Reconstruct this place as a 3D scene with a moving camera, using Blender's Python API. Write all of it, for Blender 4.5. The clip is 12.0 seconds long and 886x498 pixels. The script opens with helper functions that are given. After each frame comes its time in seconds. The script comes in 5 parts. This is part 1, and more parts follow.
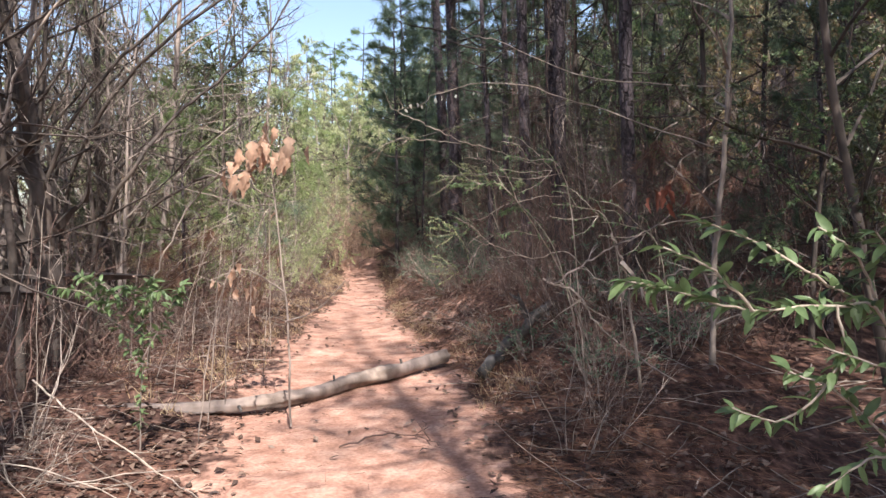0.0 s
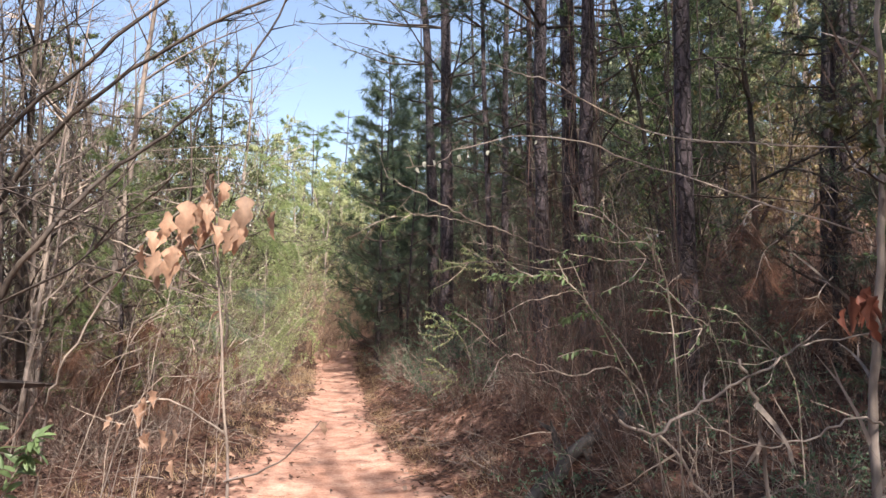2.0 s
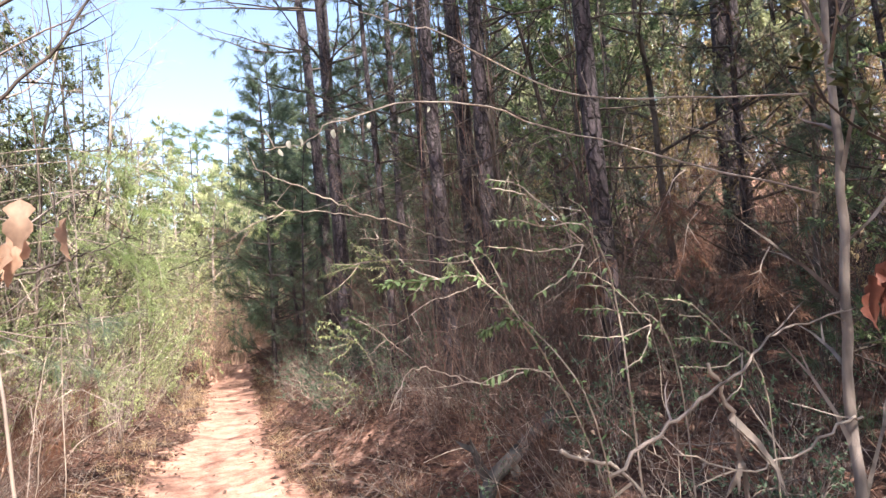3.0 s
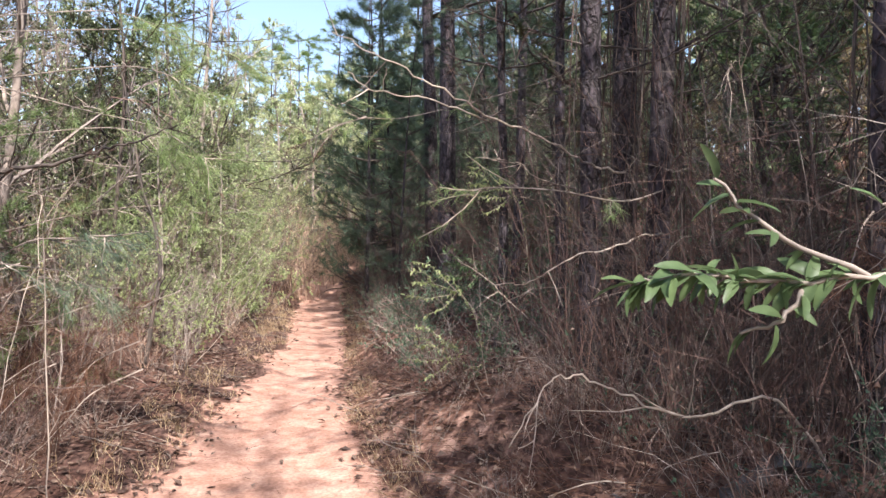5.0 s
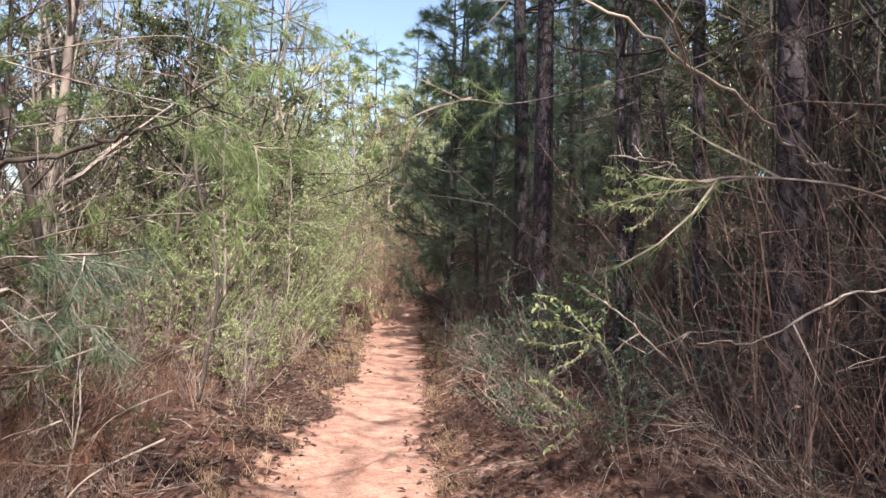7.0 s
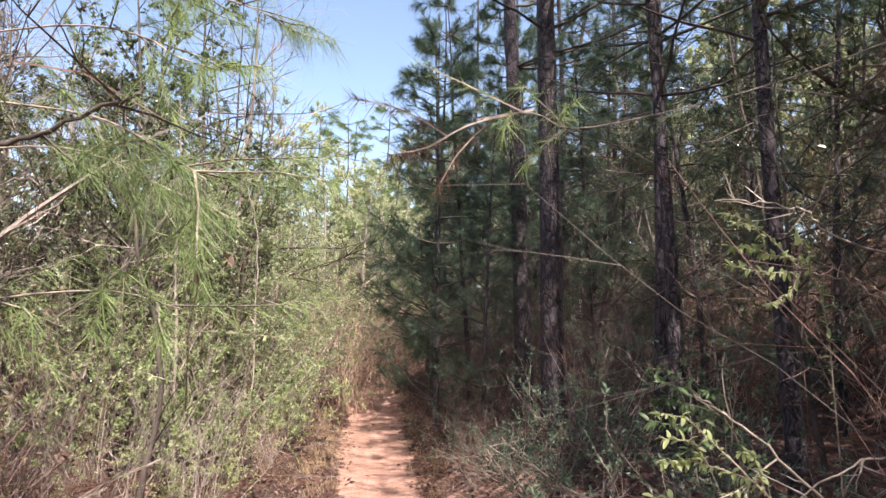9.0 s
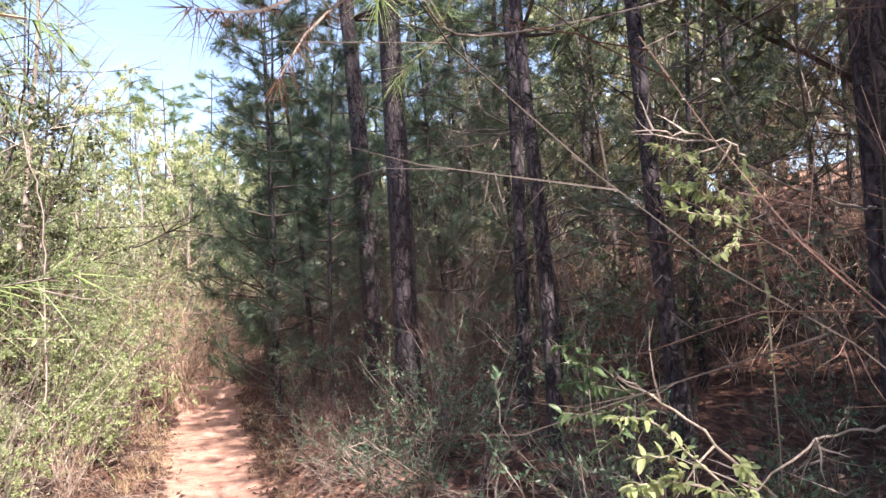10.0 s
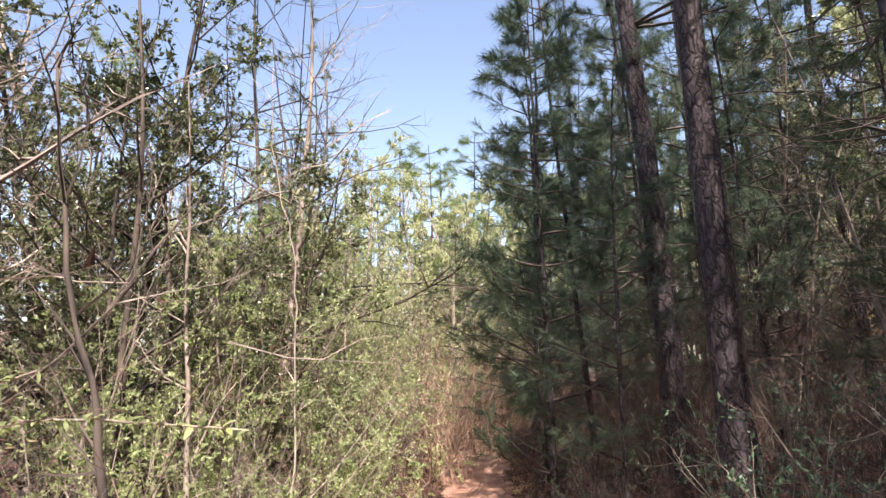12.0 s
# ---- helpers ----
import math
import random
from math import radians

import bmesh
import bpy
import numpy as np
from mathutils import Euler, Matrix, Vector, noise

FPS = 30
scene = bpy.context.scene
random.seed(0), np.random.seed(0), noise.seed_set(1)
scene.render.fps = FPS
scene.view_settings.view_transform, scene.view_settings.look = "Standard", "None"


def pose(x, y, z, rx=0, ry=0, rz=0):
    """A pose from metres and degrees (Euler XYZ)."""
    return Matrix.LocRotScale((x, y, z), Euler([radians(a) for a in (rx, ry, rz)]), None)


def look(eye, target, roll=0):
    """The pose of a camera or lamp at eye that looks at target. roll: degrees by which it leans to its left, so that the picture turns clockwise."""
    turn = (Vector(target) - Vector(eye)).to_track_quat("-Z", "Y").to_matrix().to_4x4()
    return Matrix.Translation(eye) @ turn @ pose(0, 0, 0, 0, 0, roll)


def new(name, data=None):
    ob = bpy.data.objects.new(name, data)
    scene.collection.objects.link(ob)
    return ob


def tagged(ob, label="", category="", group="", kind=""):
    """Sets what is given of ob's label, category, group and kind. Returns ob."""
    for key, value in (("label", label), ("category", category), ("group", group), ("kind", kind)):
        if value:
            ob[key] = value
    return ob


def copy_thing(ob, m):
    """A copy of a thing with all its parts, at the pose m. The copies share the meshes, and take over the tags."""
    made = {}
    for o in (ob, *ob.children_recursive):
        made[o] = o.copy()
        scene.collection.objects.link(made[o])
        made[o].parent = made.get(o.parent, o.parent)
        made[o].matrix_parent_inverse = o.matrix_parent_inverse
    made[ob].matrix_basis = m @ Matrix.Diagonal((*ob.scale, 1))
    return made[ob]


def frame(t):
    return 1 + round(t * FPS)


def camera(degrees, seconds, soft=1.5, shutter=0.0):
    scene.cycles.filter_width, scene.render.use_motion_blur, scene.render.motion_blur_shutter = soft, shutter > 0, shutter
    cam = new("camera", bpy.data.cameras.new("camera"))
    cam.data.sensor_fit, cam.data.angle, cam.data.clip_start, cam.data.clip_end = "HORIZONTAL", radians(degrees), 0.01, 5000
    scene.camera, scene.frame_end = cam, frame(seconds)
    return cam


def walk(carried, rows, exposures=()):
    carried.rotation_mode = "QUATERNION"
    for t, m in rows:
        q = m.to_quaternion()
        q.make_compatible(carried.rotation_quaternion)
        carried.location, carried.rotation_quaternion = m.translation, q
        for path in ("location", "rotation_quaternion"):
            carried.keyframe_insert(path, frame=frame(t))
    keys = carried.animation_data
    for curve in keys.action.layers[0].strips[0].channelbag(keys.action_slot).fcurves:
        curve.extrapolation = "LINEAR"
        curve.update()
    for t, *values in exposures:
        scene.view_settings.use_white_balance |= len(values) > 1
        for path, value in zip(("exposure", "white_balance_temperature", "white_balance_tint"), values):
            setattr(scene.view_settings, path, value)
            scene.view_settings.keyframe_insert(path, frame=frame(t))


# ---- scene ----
cam = camera(65.2, 12.0, soft=1.5)
PATH = [
    (0, pose(0.001, 0.000, 1.326, 87.91, 0.95, -0.00)),
    (0.5, pose(-0.070, 0.400, 1.302, 89.10, 0.79, -5.01)),
    (1, pose(-0.163, 0.697, 1.362, 91.61, 0.38, -4.35)),
    (1.5, pose(-0.186, 1.110, 1.426, 97.00, -0.88, 0.20)),
    (2, pose(-0.235, 1.506, 1.423, 95.13, -0.63, -2.02)),
    (2.5, pose(-0.134, 1.893, 1.440, 92.93, 1.60, -15.54)),
    (3, pose(-0.132, 2.229, 1.502, 94.32, 4.57, -9.97)),
    (3.2, pose(-0.123, 2.347, 1.503, 96.43, 2.75, -9.27)),
    (4.8, pose(-0.067, 3.705, 1.602, 89.77, -0.87, -5.11)),
    (5, pose(-0.109, 3.865, 1.601, 88.79, -0.83, -1.81)),
    (5.5, pose(-0.200, 4.209, 1.629, 88.44, 1.02, 5.35)),
    (6, pose(-0.273, 4.537, 1.643, 88.73, 1.49, 4.14)),
    (6.5, pose(-0.366, 4.838, 1.568, 87.78, 2.18, 10.34)),
    (7, pose(-0.368, 5.113, 1.609, 90.20, -1.60, 4.07)),
    (7.5, pose(-0.460, 5.402, 1.656, 92.36, 1.18, 11.55)),
    (7.7, pose(-0.502, 5.561, 1.673, 93.55, 1.88, 6.72)),
    (9.3, pose(-0.766, 6.592, 1.645, 96.72, -1.80, -1.75)),
    (9.5, pose(-0.769, 6.754, 1.614, 96.52, -1.39, -6.50)),
    (10, pose(-0.790, 7.152, 1.677, 94.25, 3.14, -11.70)),
    (10.5, pose(-0.832, 7.527, 1.660, 95.26, 1.32, -5.95)),
    (11, pose(-0.846, 7.937, 1.667, 98.55, -0.06, -2.95)),
    (11.5, pose(-0.939, 8.282, 1.711, 102.14, 0.53, 1.11)),
    (12, pose(-0.971, 8.665, 1.706, 100.47, 1.83, 9.48)),
]
walk(cam, PATH, ((0, 1.17, 6480, 14), (1, 1.56, 6480, 15), (2, 1.2, 6850, 15), (2.6, 1.66, 6780, 16), (3.2, 1.78, 6780, 16), (5, 1.36, 6350, 14), (6, 1.14, 6450, 14), (7.5, 1.18, 6600, 15), (9.5, 1.45, 6650, 18), (10.2, 1.82, 6600, 19), (11.2, 1.42, 6850, 19), (12, 1.34, 7000, 19)))

# ---- light ----
SUN_DIR = Vector((0.29, -1.0, 1.22)).normalized()
world = bpy.data.worlds.new("sky")
scene.world = world
world.use_nodes = True
wn = world.node_tree.nodes
sky = wn.new("ShaderNodeTexSky")
sky.sky_type = 'NISHITA'
sky.sun_disc = False
sky.sun_elevation = math.asin(SUN_DIR.z)
sky.sun_rotation = math.atan2(SUN_DIR.x, SUN_DIR.y)
sky.air_density = 1.0
sky.dust_density = 1.5
sky.ozone_density = 0.5
world.node_tree.links.new(sky.outputs[0], wn["Background"].inputs[0])
wn["Background"].inputs[1].default_value = 0.13
sun = new("sun", bpy.data.lights.new("sun", 'SUN'))
sun.data.energy = 5.0
sun.data.angle = radians(0.6)
sun.data.color = (1.0, 0.95, 0.88)
sun.matrix_world = look(SUN_DIR * 60, (0, 0, 0))


# ---- materials ----
def material(name):
    m = bpy.data.materials.new(name)
    m.use_nodes = True
    return m, m.node_tree.nodes, m.node_tree.links, m.node_tree.nodes["Principled BSDF"]


def ramp(nodes, stops):
    r = nodes.new("ShaderNodeValToRGB")
    el = r.color_ramp.elements
    while len(el) < len(stops):
        el.new(0.5)
    for e, (p, c) in zip(el, stops):
        e.position, e.color = p, (*c, 1)
    return r


def noise_node(nodes, links, scale, detail=4.0, stretch=(1, 1, 1), coord="Object"):
    tc, mp, n = nodes.new("ShaderNodeTexCoord"), nodes.new("ShaderNodeMapping"), nodes.new("ShaderNodeTexNoise")
    mp.inputs["Scale"].default_value = stretch
    n.inputs["Scale"].default_value, n.inputs["Detail"].default_value = scale, detail
    links.new(tc.outputs[coord], mp.inputs[0])
    links.new(mp.outputs[0], n.inputs[0])
    return n


def mixed(nodes, links, fac, a, b, kind='MIX'):
    m = nodes.new("ShaderNodeMix")
    m.data_type, m.blend_type = 'RGBA', kind
    for sock, val in ((0, fac), (6, a), (7, b)):
        if isinstance(val, (int, float)):
            m.inputs[sock].default_value = val
        elif isinstance(val, tuple):
            m.inputs[sock].default_value = (*val, 1)
        else:
            links.new(val, m.inputs[sock])
    return m.outputs[2]


def bump(nodes, links, height, bsdf, strength, distance):
    b = nodes.new("ShaderNodeBump")
    b.inputs["Strength"].default_value, b.inputs["Distance"].default_value = strength, distance
    links.new(height, b.inputs["Height"])
    links.new(b.outputs[0], bsdf.inputs["Normal"])


def wood_mat(name, dark, light, scale=14.0, rough=0.85):
    """Thin stems: streaky bark, each piece a little different."""
    m, n, l, b = material(name)
    g = n.new("ShaderNodeNewGeometry")
    grain = noise_node(n, l, scale, 5, (1, 1, 0.35))
    patch = noise_node(n, l, scale * 0.14, 2)
    r = ramp(n, ((0.3, dark), (0.7, light)))
    l.new(grain.outputs[0], r.inputs[0])
    r2 = ramp(n, ((0.0, (0.55, 0.52, 0.5)), (1.0, (1.35, 1.3, 1.25))))
    l.new(g.outputs["Random Per Island"], r2.inputs[0])
    c = mixed(n, l, 1.0, r.outputs[0], r2.outputs[0], 'MULTIPLY')
    r3 = ramp(n, ((0.35, (0.75, 0.75, 0.78)), (0.65, (1.1, 1.08, 1.02))))
    l.new(patch.outputs[0], r3.inputs[0])
    c = mixed(n, l, 1.0, c, r3.outputs[0], 'MULTIPLY')
    l.new(c, b.inputs["Base Color"])
    b.inputs["Roughness"].default_value = rough
    bump(n, l, grain.outputs[0], b, 0.5, 0.004)
    return m


def leaf_mat(name, cols, through_light=0.35, rough=0.5, spec=0.4):
    """Leaves: colour per leaf, some light through the blade."""
    m, n, l, b = material(name)
    g = n.new("ShaderNodeNewGeometry")
    r = ramp(n, [(i / (len(cols) - 1), c) for i, c in enumerate(cols)])
    l.new(g.outputs["Random Per Island"], r.inputs[0])
    ns = noise_node(n, l, 30, 3)
    r2 = ramp(n, ((0.3, (0.7, 0.7, 0.7)), (0.7, (1.15, 1.15, 1.15))))
    l.new(ns.outputs[0], r2.inputs[0])
    c = mixed(n, l, 1.0, r.outputs[0], r2.outputs[0], 'MULTIPLY')
    oi = n.new("ShaderNodeObjectInfo")
    r3 = ramp(n, ((0.0, (0.72, 0.74, 0.7)), (1.0, (1.2, 1.16, 1.05))))
    l.new(oi.outputs["Random"], r3.inputs[0])
    c = mixed(n, l, 1.0, c, r3.outputs[0], 'MULTIPLY')
    l.new(c, b.inputs["Base Color"])
    b.inputs["Roughness"].default_value = rough
    b.inputs["Specular IOR Level"].default_value = spec
    t, mx = n.new("ShaderNodeBsdfTranslucent"), n.new("ShaderNodeMixShader")
    l.new(c, t.inputs[0])
    mx.inputs[0].default_value = through_light
    l.new(b.outputs[0], mx.inputs[1])
    l.new(t.outputs[0], mx.inputs[2])
    l.new(mx.outputs[0], n["Material Output"].inputs[0])
    return m


def pine_bark_mat():
    m, n, l, b = material("pine_bark")
    tc, mp, v = n.new("ShaderNodeTexCoord"), n.new("ShaderNodeMapping"), n.new("ShaderNodeTexVoronoi")
    mp.inputs["Scale"].default_value = (1, 1, 0.3)
    v.feature = 'DISTANCE_TO_EDGE'
    v.inputs["Scale"].default_value = 17
    warp = noise_node(n, l, 9, 4)
    add = n.new("ShaderNodeVectorMath")
    add.operation = 'MULTIPLY_ADD'
    add.inputs[1].default_value = (0.12, 0.12, 0.12)
    l.new(warp.outputs["Color"], add.inputs[0])
    l.new(tc.outputs["Object"], add.inputs[2])
    l.new(add.outputs[0], mp.inputs[0])
    l.new(mp.outputs[0], v.inputs[0])
    edge = ramp(n, ((0.0, (0, 0, 0)), (0.16, (1, 1, 1))))
    l.new(v.outputs["Distance"], edge.inputs[0])
    fine = noise_node(n, l, 60, 6, (1, 1, 0.4))
    col = ramp(n, ((0.25, (0.026, 0.021, 0.024)), (0.5, (0.058, 0.047, 0.052)), (0.8, (0.14, 0.118, 0.125))))
    l.new(fine.outputs[0], col.inputs[0])
    big = noise_node(n, l, 2.2, 3)
    tint = ramp(n, ((0.35, (0.8, 0.78, 0.85)), (0.7, (1.12, 1.02, 0.98))))
    l.new(big.outputs[0], tint.inputs[0])
    c = mixed(n, l, 1.0, col.outputs[0], tint.outputs[0], 'MULTIPLY')
    c = mixed(n, l, edge.outputs[0], (0.016, 0.012, 0.012), c)
    l.new(c, b.inputs["Base Color"])
    b.inputs["Roughness"].default_value = 0.9
    h = mixed(n, l, 0.3, edge.outputs[0], fine.outputs[0])
    bump(n, l, h, b, 1.0, 0.02)
    return m


def soil_mat():
    """Orange clay on the trail, leaf and needle litter beside it."""
    m, n, l, b = material("forest_soil")
    at = n.new("ShaderNodeAttribute")
    at.attribute_name = "trail"
    fine, mid, big = noise_node(n, l, 42, 8), noise_node(n, l, 7, 6), noise_node(n, l, 1.1, 4)
    clay = ramp(n, ((0.3, (0.305, 0.168, 0.126)), (0.5, (0.405, 0.242, 0.187)), (0.72, (0.505, 0.337, 0.27))))
    l.new(mid.outputs[0], clay.inputs[0])
    grit = ramp(n, ((0.3, (0.72, 0.68, 0.66)), (0.7, (1.15, 1.15, 1.12))))
    l.new(fine.outputs[0], grit.inputs[0])
    c1 = mixed(n, l, 1.0, clay.outputs[0], grit.outputs[0], 'MULTIPLY')
    pale = ramp(n, ((0.35, (0.85, 0.82, 0.8)), (0.7, (1.12, 1.12, 1.12))))
    l.new(big.outputs[0], pale.inputs[0])
    c1 = mixed(n, l, 1.0, c1, pale.outputs[0], 'MULTIPLY')
    litter = ramp(n, ((0.28, (0.024, 0.016, 0.014)), (0.48, (0.072, 0.043, 0.036)), (0.6, (0.13, 0.082, 0.067)), (0.78, (0.24, 0.168, 0.14))))
    streak = noise_node(n, l, 24, 7, (1, 0.4, 1))
    l.new(streak.outputs[0], litter.inputs[0])
    rust = ramp(n, ((0.35, (0.8, 0.8, 0.8)), (0.7, (1.3, 1.05, 0.9))))
    l.new(big.outputs[0], rust.inputs[0])
    c2 = mixed(n, l, 1.0, litter.outputs[0], rust.outputs[0], 'MULTIPLY')
    add = n.new("ShaderNodeMath")
    add.operation = 'MULTIPLY_ADD'
    add.inputs[1].default_value = 1.3
    add.inputs[2].default_value = -0.65
    l.new(mid.outputs[0], add.inputs[0])
    s = n.new("ShaderNodeMath")
    l.new(at.outputs["Fac"], s.inputs[0])
    l.new(add.outputs[0], s.inputs[1])
    edge = ramp(n, ((0.4, (0, 0, 0)), (0.62, (1, 1, 1))))
    l.new(s.outputs[0], edge.inputs[0])
    c = mixed(n, l, edge.outputs[0], c2, c1)
    l.new(c, b.inputs["Base Color"])
    b.inputs["Roughness"].default_value = 0.95
    b.inputs["Specular IOR Level"].default_value = 0.15
    h = mixed(n, l, 0.5, fine.outputs[0], mid.outputs[0])
    bump(n, l, h, b, 0.7, 0.03)
    return m


BARK = pine_bark_mat()
SOIL = soil_mat()
TWIG = wood_mat("grey_twig", (0.11, 0.092, 0.083), (0.41, 0.355, 0.315))
TWIG_RED = wood_mat("red_brown_twig", (0.058, 0.034, 0.029), (0.19, 0.118, 0.098))
TWIG_PALE = wood_mat("pale_dead_wood", (0.24, 0.205, 0.175), (0.50, 0.44, 0.385), 20)
TWIG_DARK = wood_mat("dark_bark", (0.035, 0.03, 0.027), (0.13, 0.105, 0.09), 10)
TWIG_TAN = wood_mat("tan_stalk", (0.32, 0.22, 0.16), (0.60, 0.45, 0.35), 20)
LOG = wood_mat("weathered_log", (0.11, 0.088, 0.078), (0.34, 0.285, 0.255), 9)
LOG_DARK = wood_mat("mossy_log", (0.012, 0.012, 0.013), (0.12, 0.115, 0.112), 12)
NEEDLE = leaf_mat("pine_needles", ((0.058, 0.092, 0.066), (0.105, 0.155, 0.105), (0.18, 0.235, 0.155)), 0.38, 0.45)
# Lit copy of the needles: sunshine is put into a lighter, yellower green.
NEEDLE_LIT = leaf_mat("sunlit_pine_needles", ((0.13, 0.20, 0.075), (0.24, 0.335, 0.13), (0.38, 0.46, 0.23)), 0.45, 0.45)
NEEDLE_DEAD = leaf_mat("rusty_needles", ((0.065, 0.028, 0.019), (0.145, 0.066, 0.042), (0.25, 0.14, 0.095)), 0.3, 0.7)
LEAF_LIME = leaf_mat("lime_leaves", ((0.26, 0.33, 0.14), (0.46, 0.56, 0.26), (0.67, 0.73, 0.46)), 0.55, 0.5)
# Leaves of the far trees: distance haze is put into their pale colour.
LEAF_PALE = leaf_mat("hazy_pale_leaves", ((0.34, 0.38, 0.22), (0.50, 0.55, 0.33), (0.66, 0.70, 0.50)), 0.5, 0.55)
LEAF_SAGE = leaf_mat("sage_leaves", ((0.17, 0.20, 0.11), (0.36, 0.39, 0.235), (0.56, 0.575, 0.41)), 0.42, 0.5)
LEAF_DARK = leaf_mat("glossy_evergreen_leaves", ((0.045, 0.065, 0.03), (0.11, 0.14, 0.06), (0.23, 0.26, 0.14)), 0.2, 0.3, 0.6)
LEAF_PRIVET = leaf_mat("privet_leaves", ((0.07, 0.125, 0.06), (0.15, 0.235, 0.11), (0.3, 0.39, 0.2)), 0.4, 0.42)
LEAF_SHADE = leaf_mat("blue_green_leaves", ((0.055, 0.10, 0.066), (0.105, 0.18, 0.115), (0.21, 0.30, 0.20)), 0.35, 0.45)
LEAF_TAN = leaf_mat("dead_oak_leaves", ((0.36, 0.20, 0.14), (0.50, 0.32, 0.24), (0.62, 0.45, 0.36)), 0.35, 0.65)
LEAF_RED = leaf_mat("red_dead_leaves", ((0.11, 0.035, 0.024), (0.18, 0.06, 0.04)), 0.08, 0.6)
LITTER = leaf_mat("fallen_leaves", ((0.05, 0.028, 0.022), (0.10, 0.06, 0.048), (0.165, 0.105, 0.083), (0.27, 0.195, 0.165)), 0.1, 0.75)
LEAF_DRY = leaf_mat("dry_olive_leaves", ((0.17, 0.13, 0.065), (0.28, 0.23, 0.11), (0.42, 0.325, 0.21)), 0.4, 0.6)
STRAW = leaf_mat("dry_grass", ((0.34, 0.22, 0.13), (0.50, 0.36, 0.23), (0.64, 0.52, 0.37)), 0.25, 0.7)
PETAL = leaf_mat("pale_blossom", ((0.62, 0.64, 0.52), (0.8, 0.8, 0.74)), 0.4, 0.6)


# ---- mesh tools ----
class Geo:
    """A growing mesh: tubes, leaves and needles."""

    def __init__(self):
        self.v, self.f = [], []

    def tube(self, pts, r0, r1, sides=4, bulge=None, cap=False):
        base, n = len(self.v), len(pts)
        for i, p in enumerate(pts):
            d = (pts[min(i + 1, n - 1)] - pts[max(i - 1, 0)])
            d = d.normalized() if d.length > 1e-9 else Vector((0, 0, 1))
            a = d.orthogonal() if abs(d.z) > 0.95 else d.cross(Vector((0, 0, 1)))
            if abs(d.z) > 0.95:
                a = Vector((1, 0, 0)) - d * d.x
            a.normalize()
            b = d.cross(a)
            r = r0 + (r1 - r0) * i / (n - 1)
            for k in range(sides):
                w = 2 * math.pi * k / sides
                rr = r * (bulge(p, w) if bulge else 1)
                self.v.append(p + (a * math.cos(w) + b * math.sin(w)) * rr)
        for i in range(n - 1):
            for k in range(sides):
                q = base + i * sides
                self.f.append((q + k, q + (k + 1) % sides, q + sides + (k + 1) % sides, q + sides + k))
        if cap:
            self.f.append(tuple(range(base + sides - 1, base - 1, -1)))
            self.f.append(tuple(range(base + (n - 1) * sides, base + n * sides)))

    def leaf(self, p, d, side, length, width, fold=0.25, curl=0.15):
        """A folded blade of four faces, pointed at both ends."""
        d, up = d.normalized(), d.cross(side).normalized()
        side = up.cross(d).normalized()
        q = len(self.v)
        self.v += [p, p + d * length * 0.45 + up * curl * length * 0.3, p + d * length - up * curl * length * 0.5,
                   p + d * length * 0.42 + side * width * 0.5 + up * fold * width,
                   p + d * length * 0.42 - side * width * 0.5 + up * fold * width]
        self.f += [(q, q + 3, q + 1), (q + 3, q + 2, q + 1), (q, q + 1, q + 4), (q + 1, q + 2, q + 4)]

    def spike(self, pts, r):
        """A three-sided twig that runs out to a point."""
        base, n = len(self.v), len(pts) - 1
        for i in range(n):
            d = (pts[i + 1] - pts[i]).normalized()
            a = d.orthogonal().normalized()
            b = d.cross(a)
            rr = r * (1 - 0.7 * i / n)
            self.v += [p for p in (pts[i] + a * rr, pts[i] + (b * 0.87 - a * 0.5) * rr, pts[i] - (b * 0.87 + a * 0.5) * rr)]
        self.v.append(pts[n])
        for i in range(n - 1):
            q = base + 3 * i
            self.f += [(q, q + 1, q + 4, q + 3), (q + 1, q + 2, q + 5, q + 4), (q + 2, q, q + 3, q + 5)]
        q = base + 3 * (n - 1)
        self.f += [(q, q + 1, q + 3), (q + 1, q + 2, q + 3), (q + 2, q, q + 3)]

    def blade(self, p, d, side, length, width, fold=0.25):
        """A small folded leaf of two faces."""
        d, up = d.normalized(), d.cross(side).normalized()
        side = up.cross(d)
        q = len(self.v)
        m = p + d * length * 0.45 + up * fold * width
        self.v += [p, m + side * width * 0.5, p + d * length, m - side * width * 0.5]
        self.f += [(q, q + 1, q + 2), (q, q + 2, q + 3)]

    def needle(self, p, d, length, width, bend):
        s = d.orthogonal().normalized() * width * 0.5
        q = len(self.v)
        self.v += [p - s, p + s, p + d * length + bend]
        self.f.append((q, q + 1, q + 2))

    def mesh(self, name, mat, smooth=False):
        me = bpy.data.meshes.new(name)
        me.from_pydata([tuple(v) for v in self.v], [], self.f)
        me.materials.append(mat)
        if smooth:
            me.polygons.foreach_set("use_smooth", [True] * len(me.polygons))
        me.update()
        return me


def part(name, geo, mat, parent, label="", smooth=False):
    ob = new(name, geo.mesh(name, mat, smooth))
    ob.parent = parent
    return tagged(ob, label)


def thing(name, at, label, category, group="", kind=""):
    ob = new(name)
    ob.location = at
    ob.empty_display_size = 0.1
    return tagged(ob, label, category, group, kind)


def rvec(rnd):
    return Vector((rnd.gauss(0, 1), rnd.gauss(0, 1), rnd.gauss(0, 1))).normalized()


def wander(rnd, p, d, length, n, wig, up=0.0):
    """A crooked line that grows from p towards d."""
    pts, d = [p.copy()], d.normalized()
    for _ in range(n):
        d = (d + rvec(rnd) * wig + Vector((0, 0, up))).normalized()
        pts.append(pts[-1] + d * length / n)
    return pts


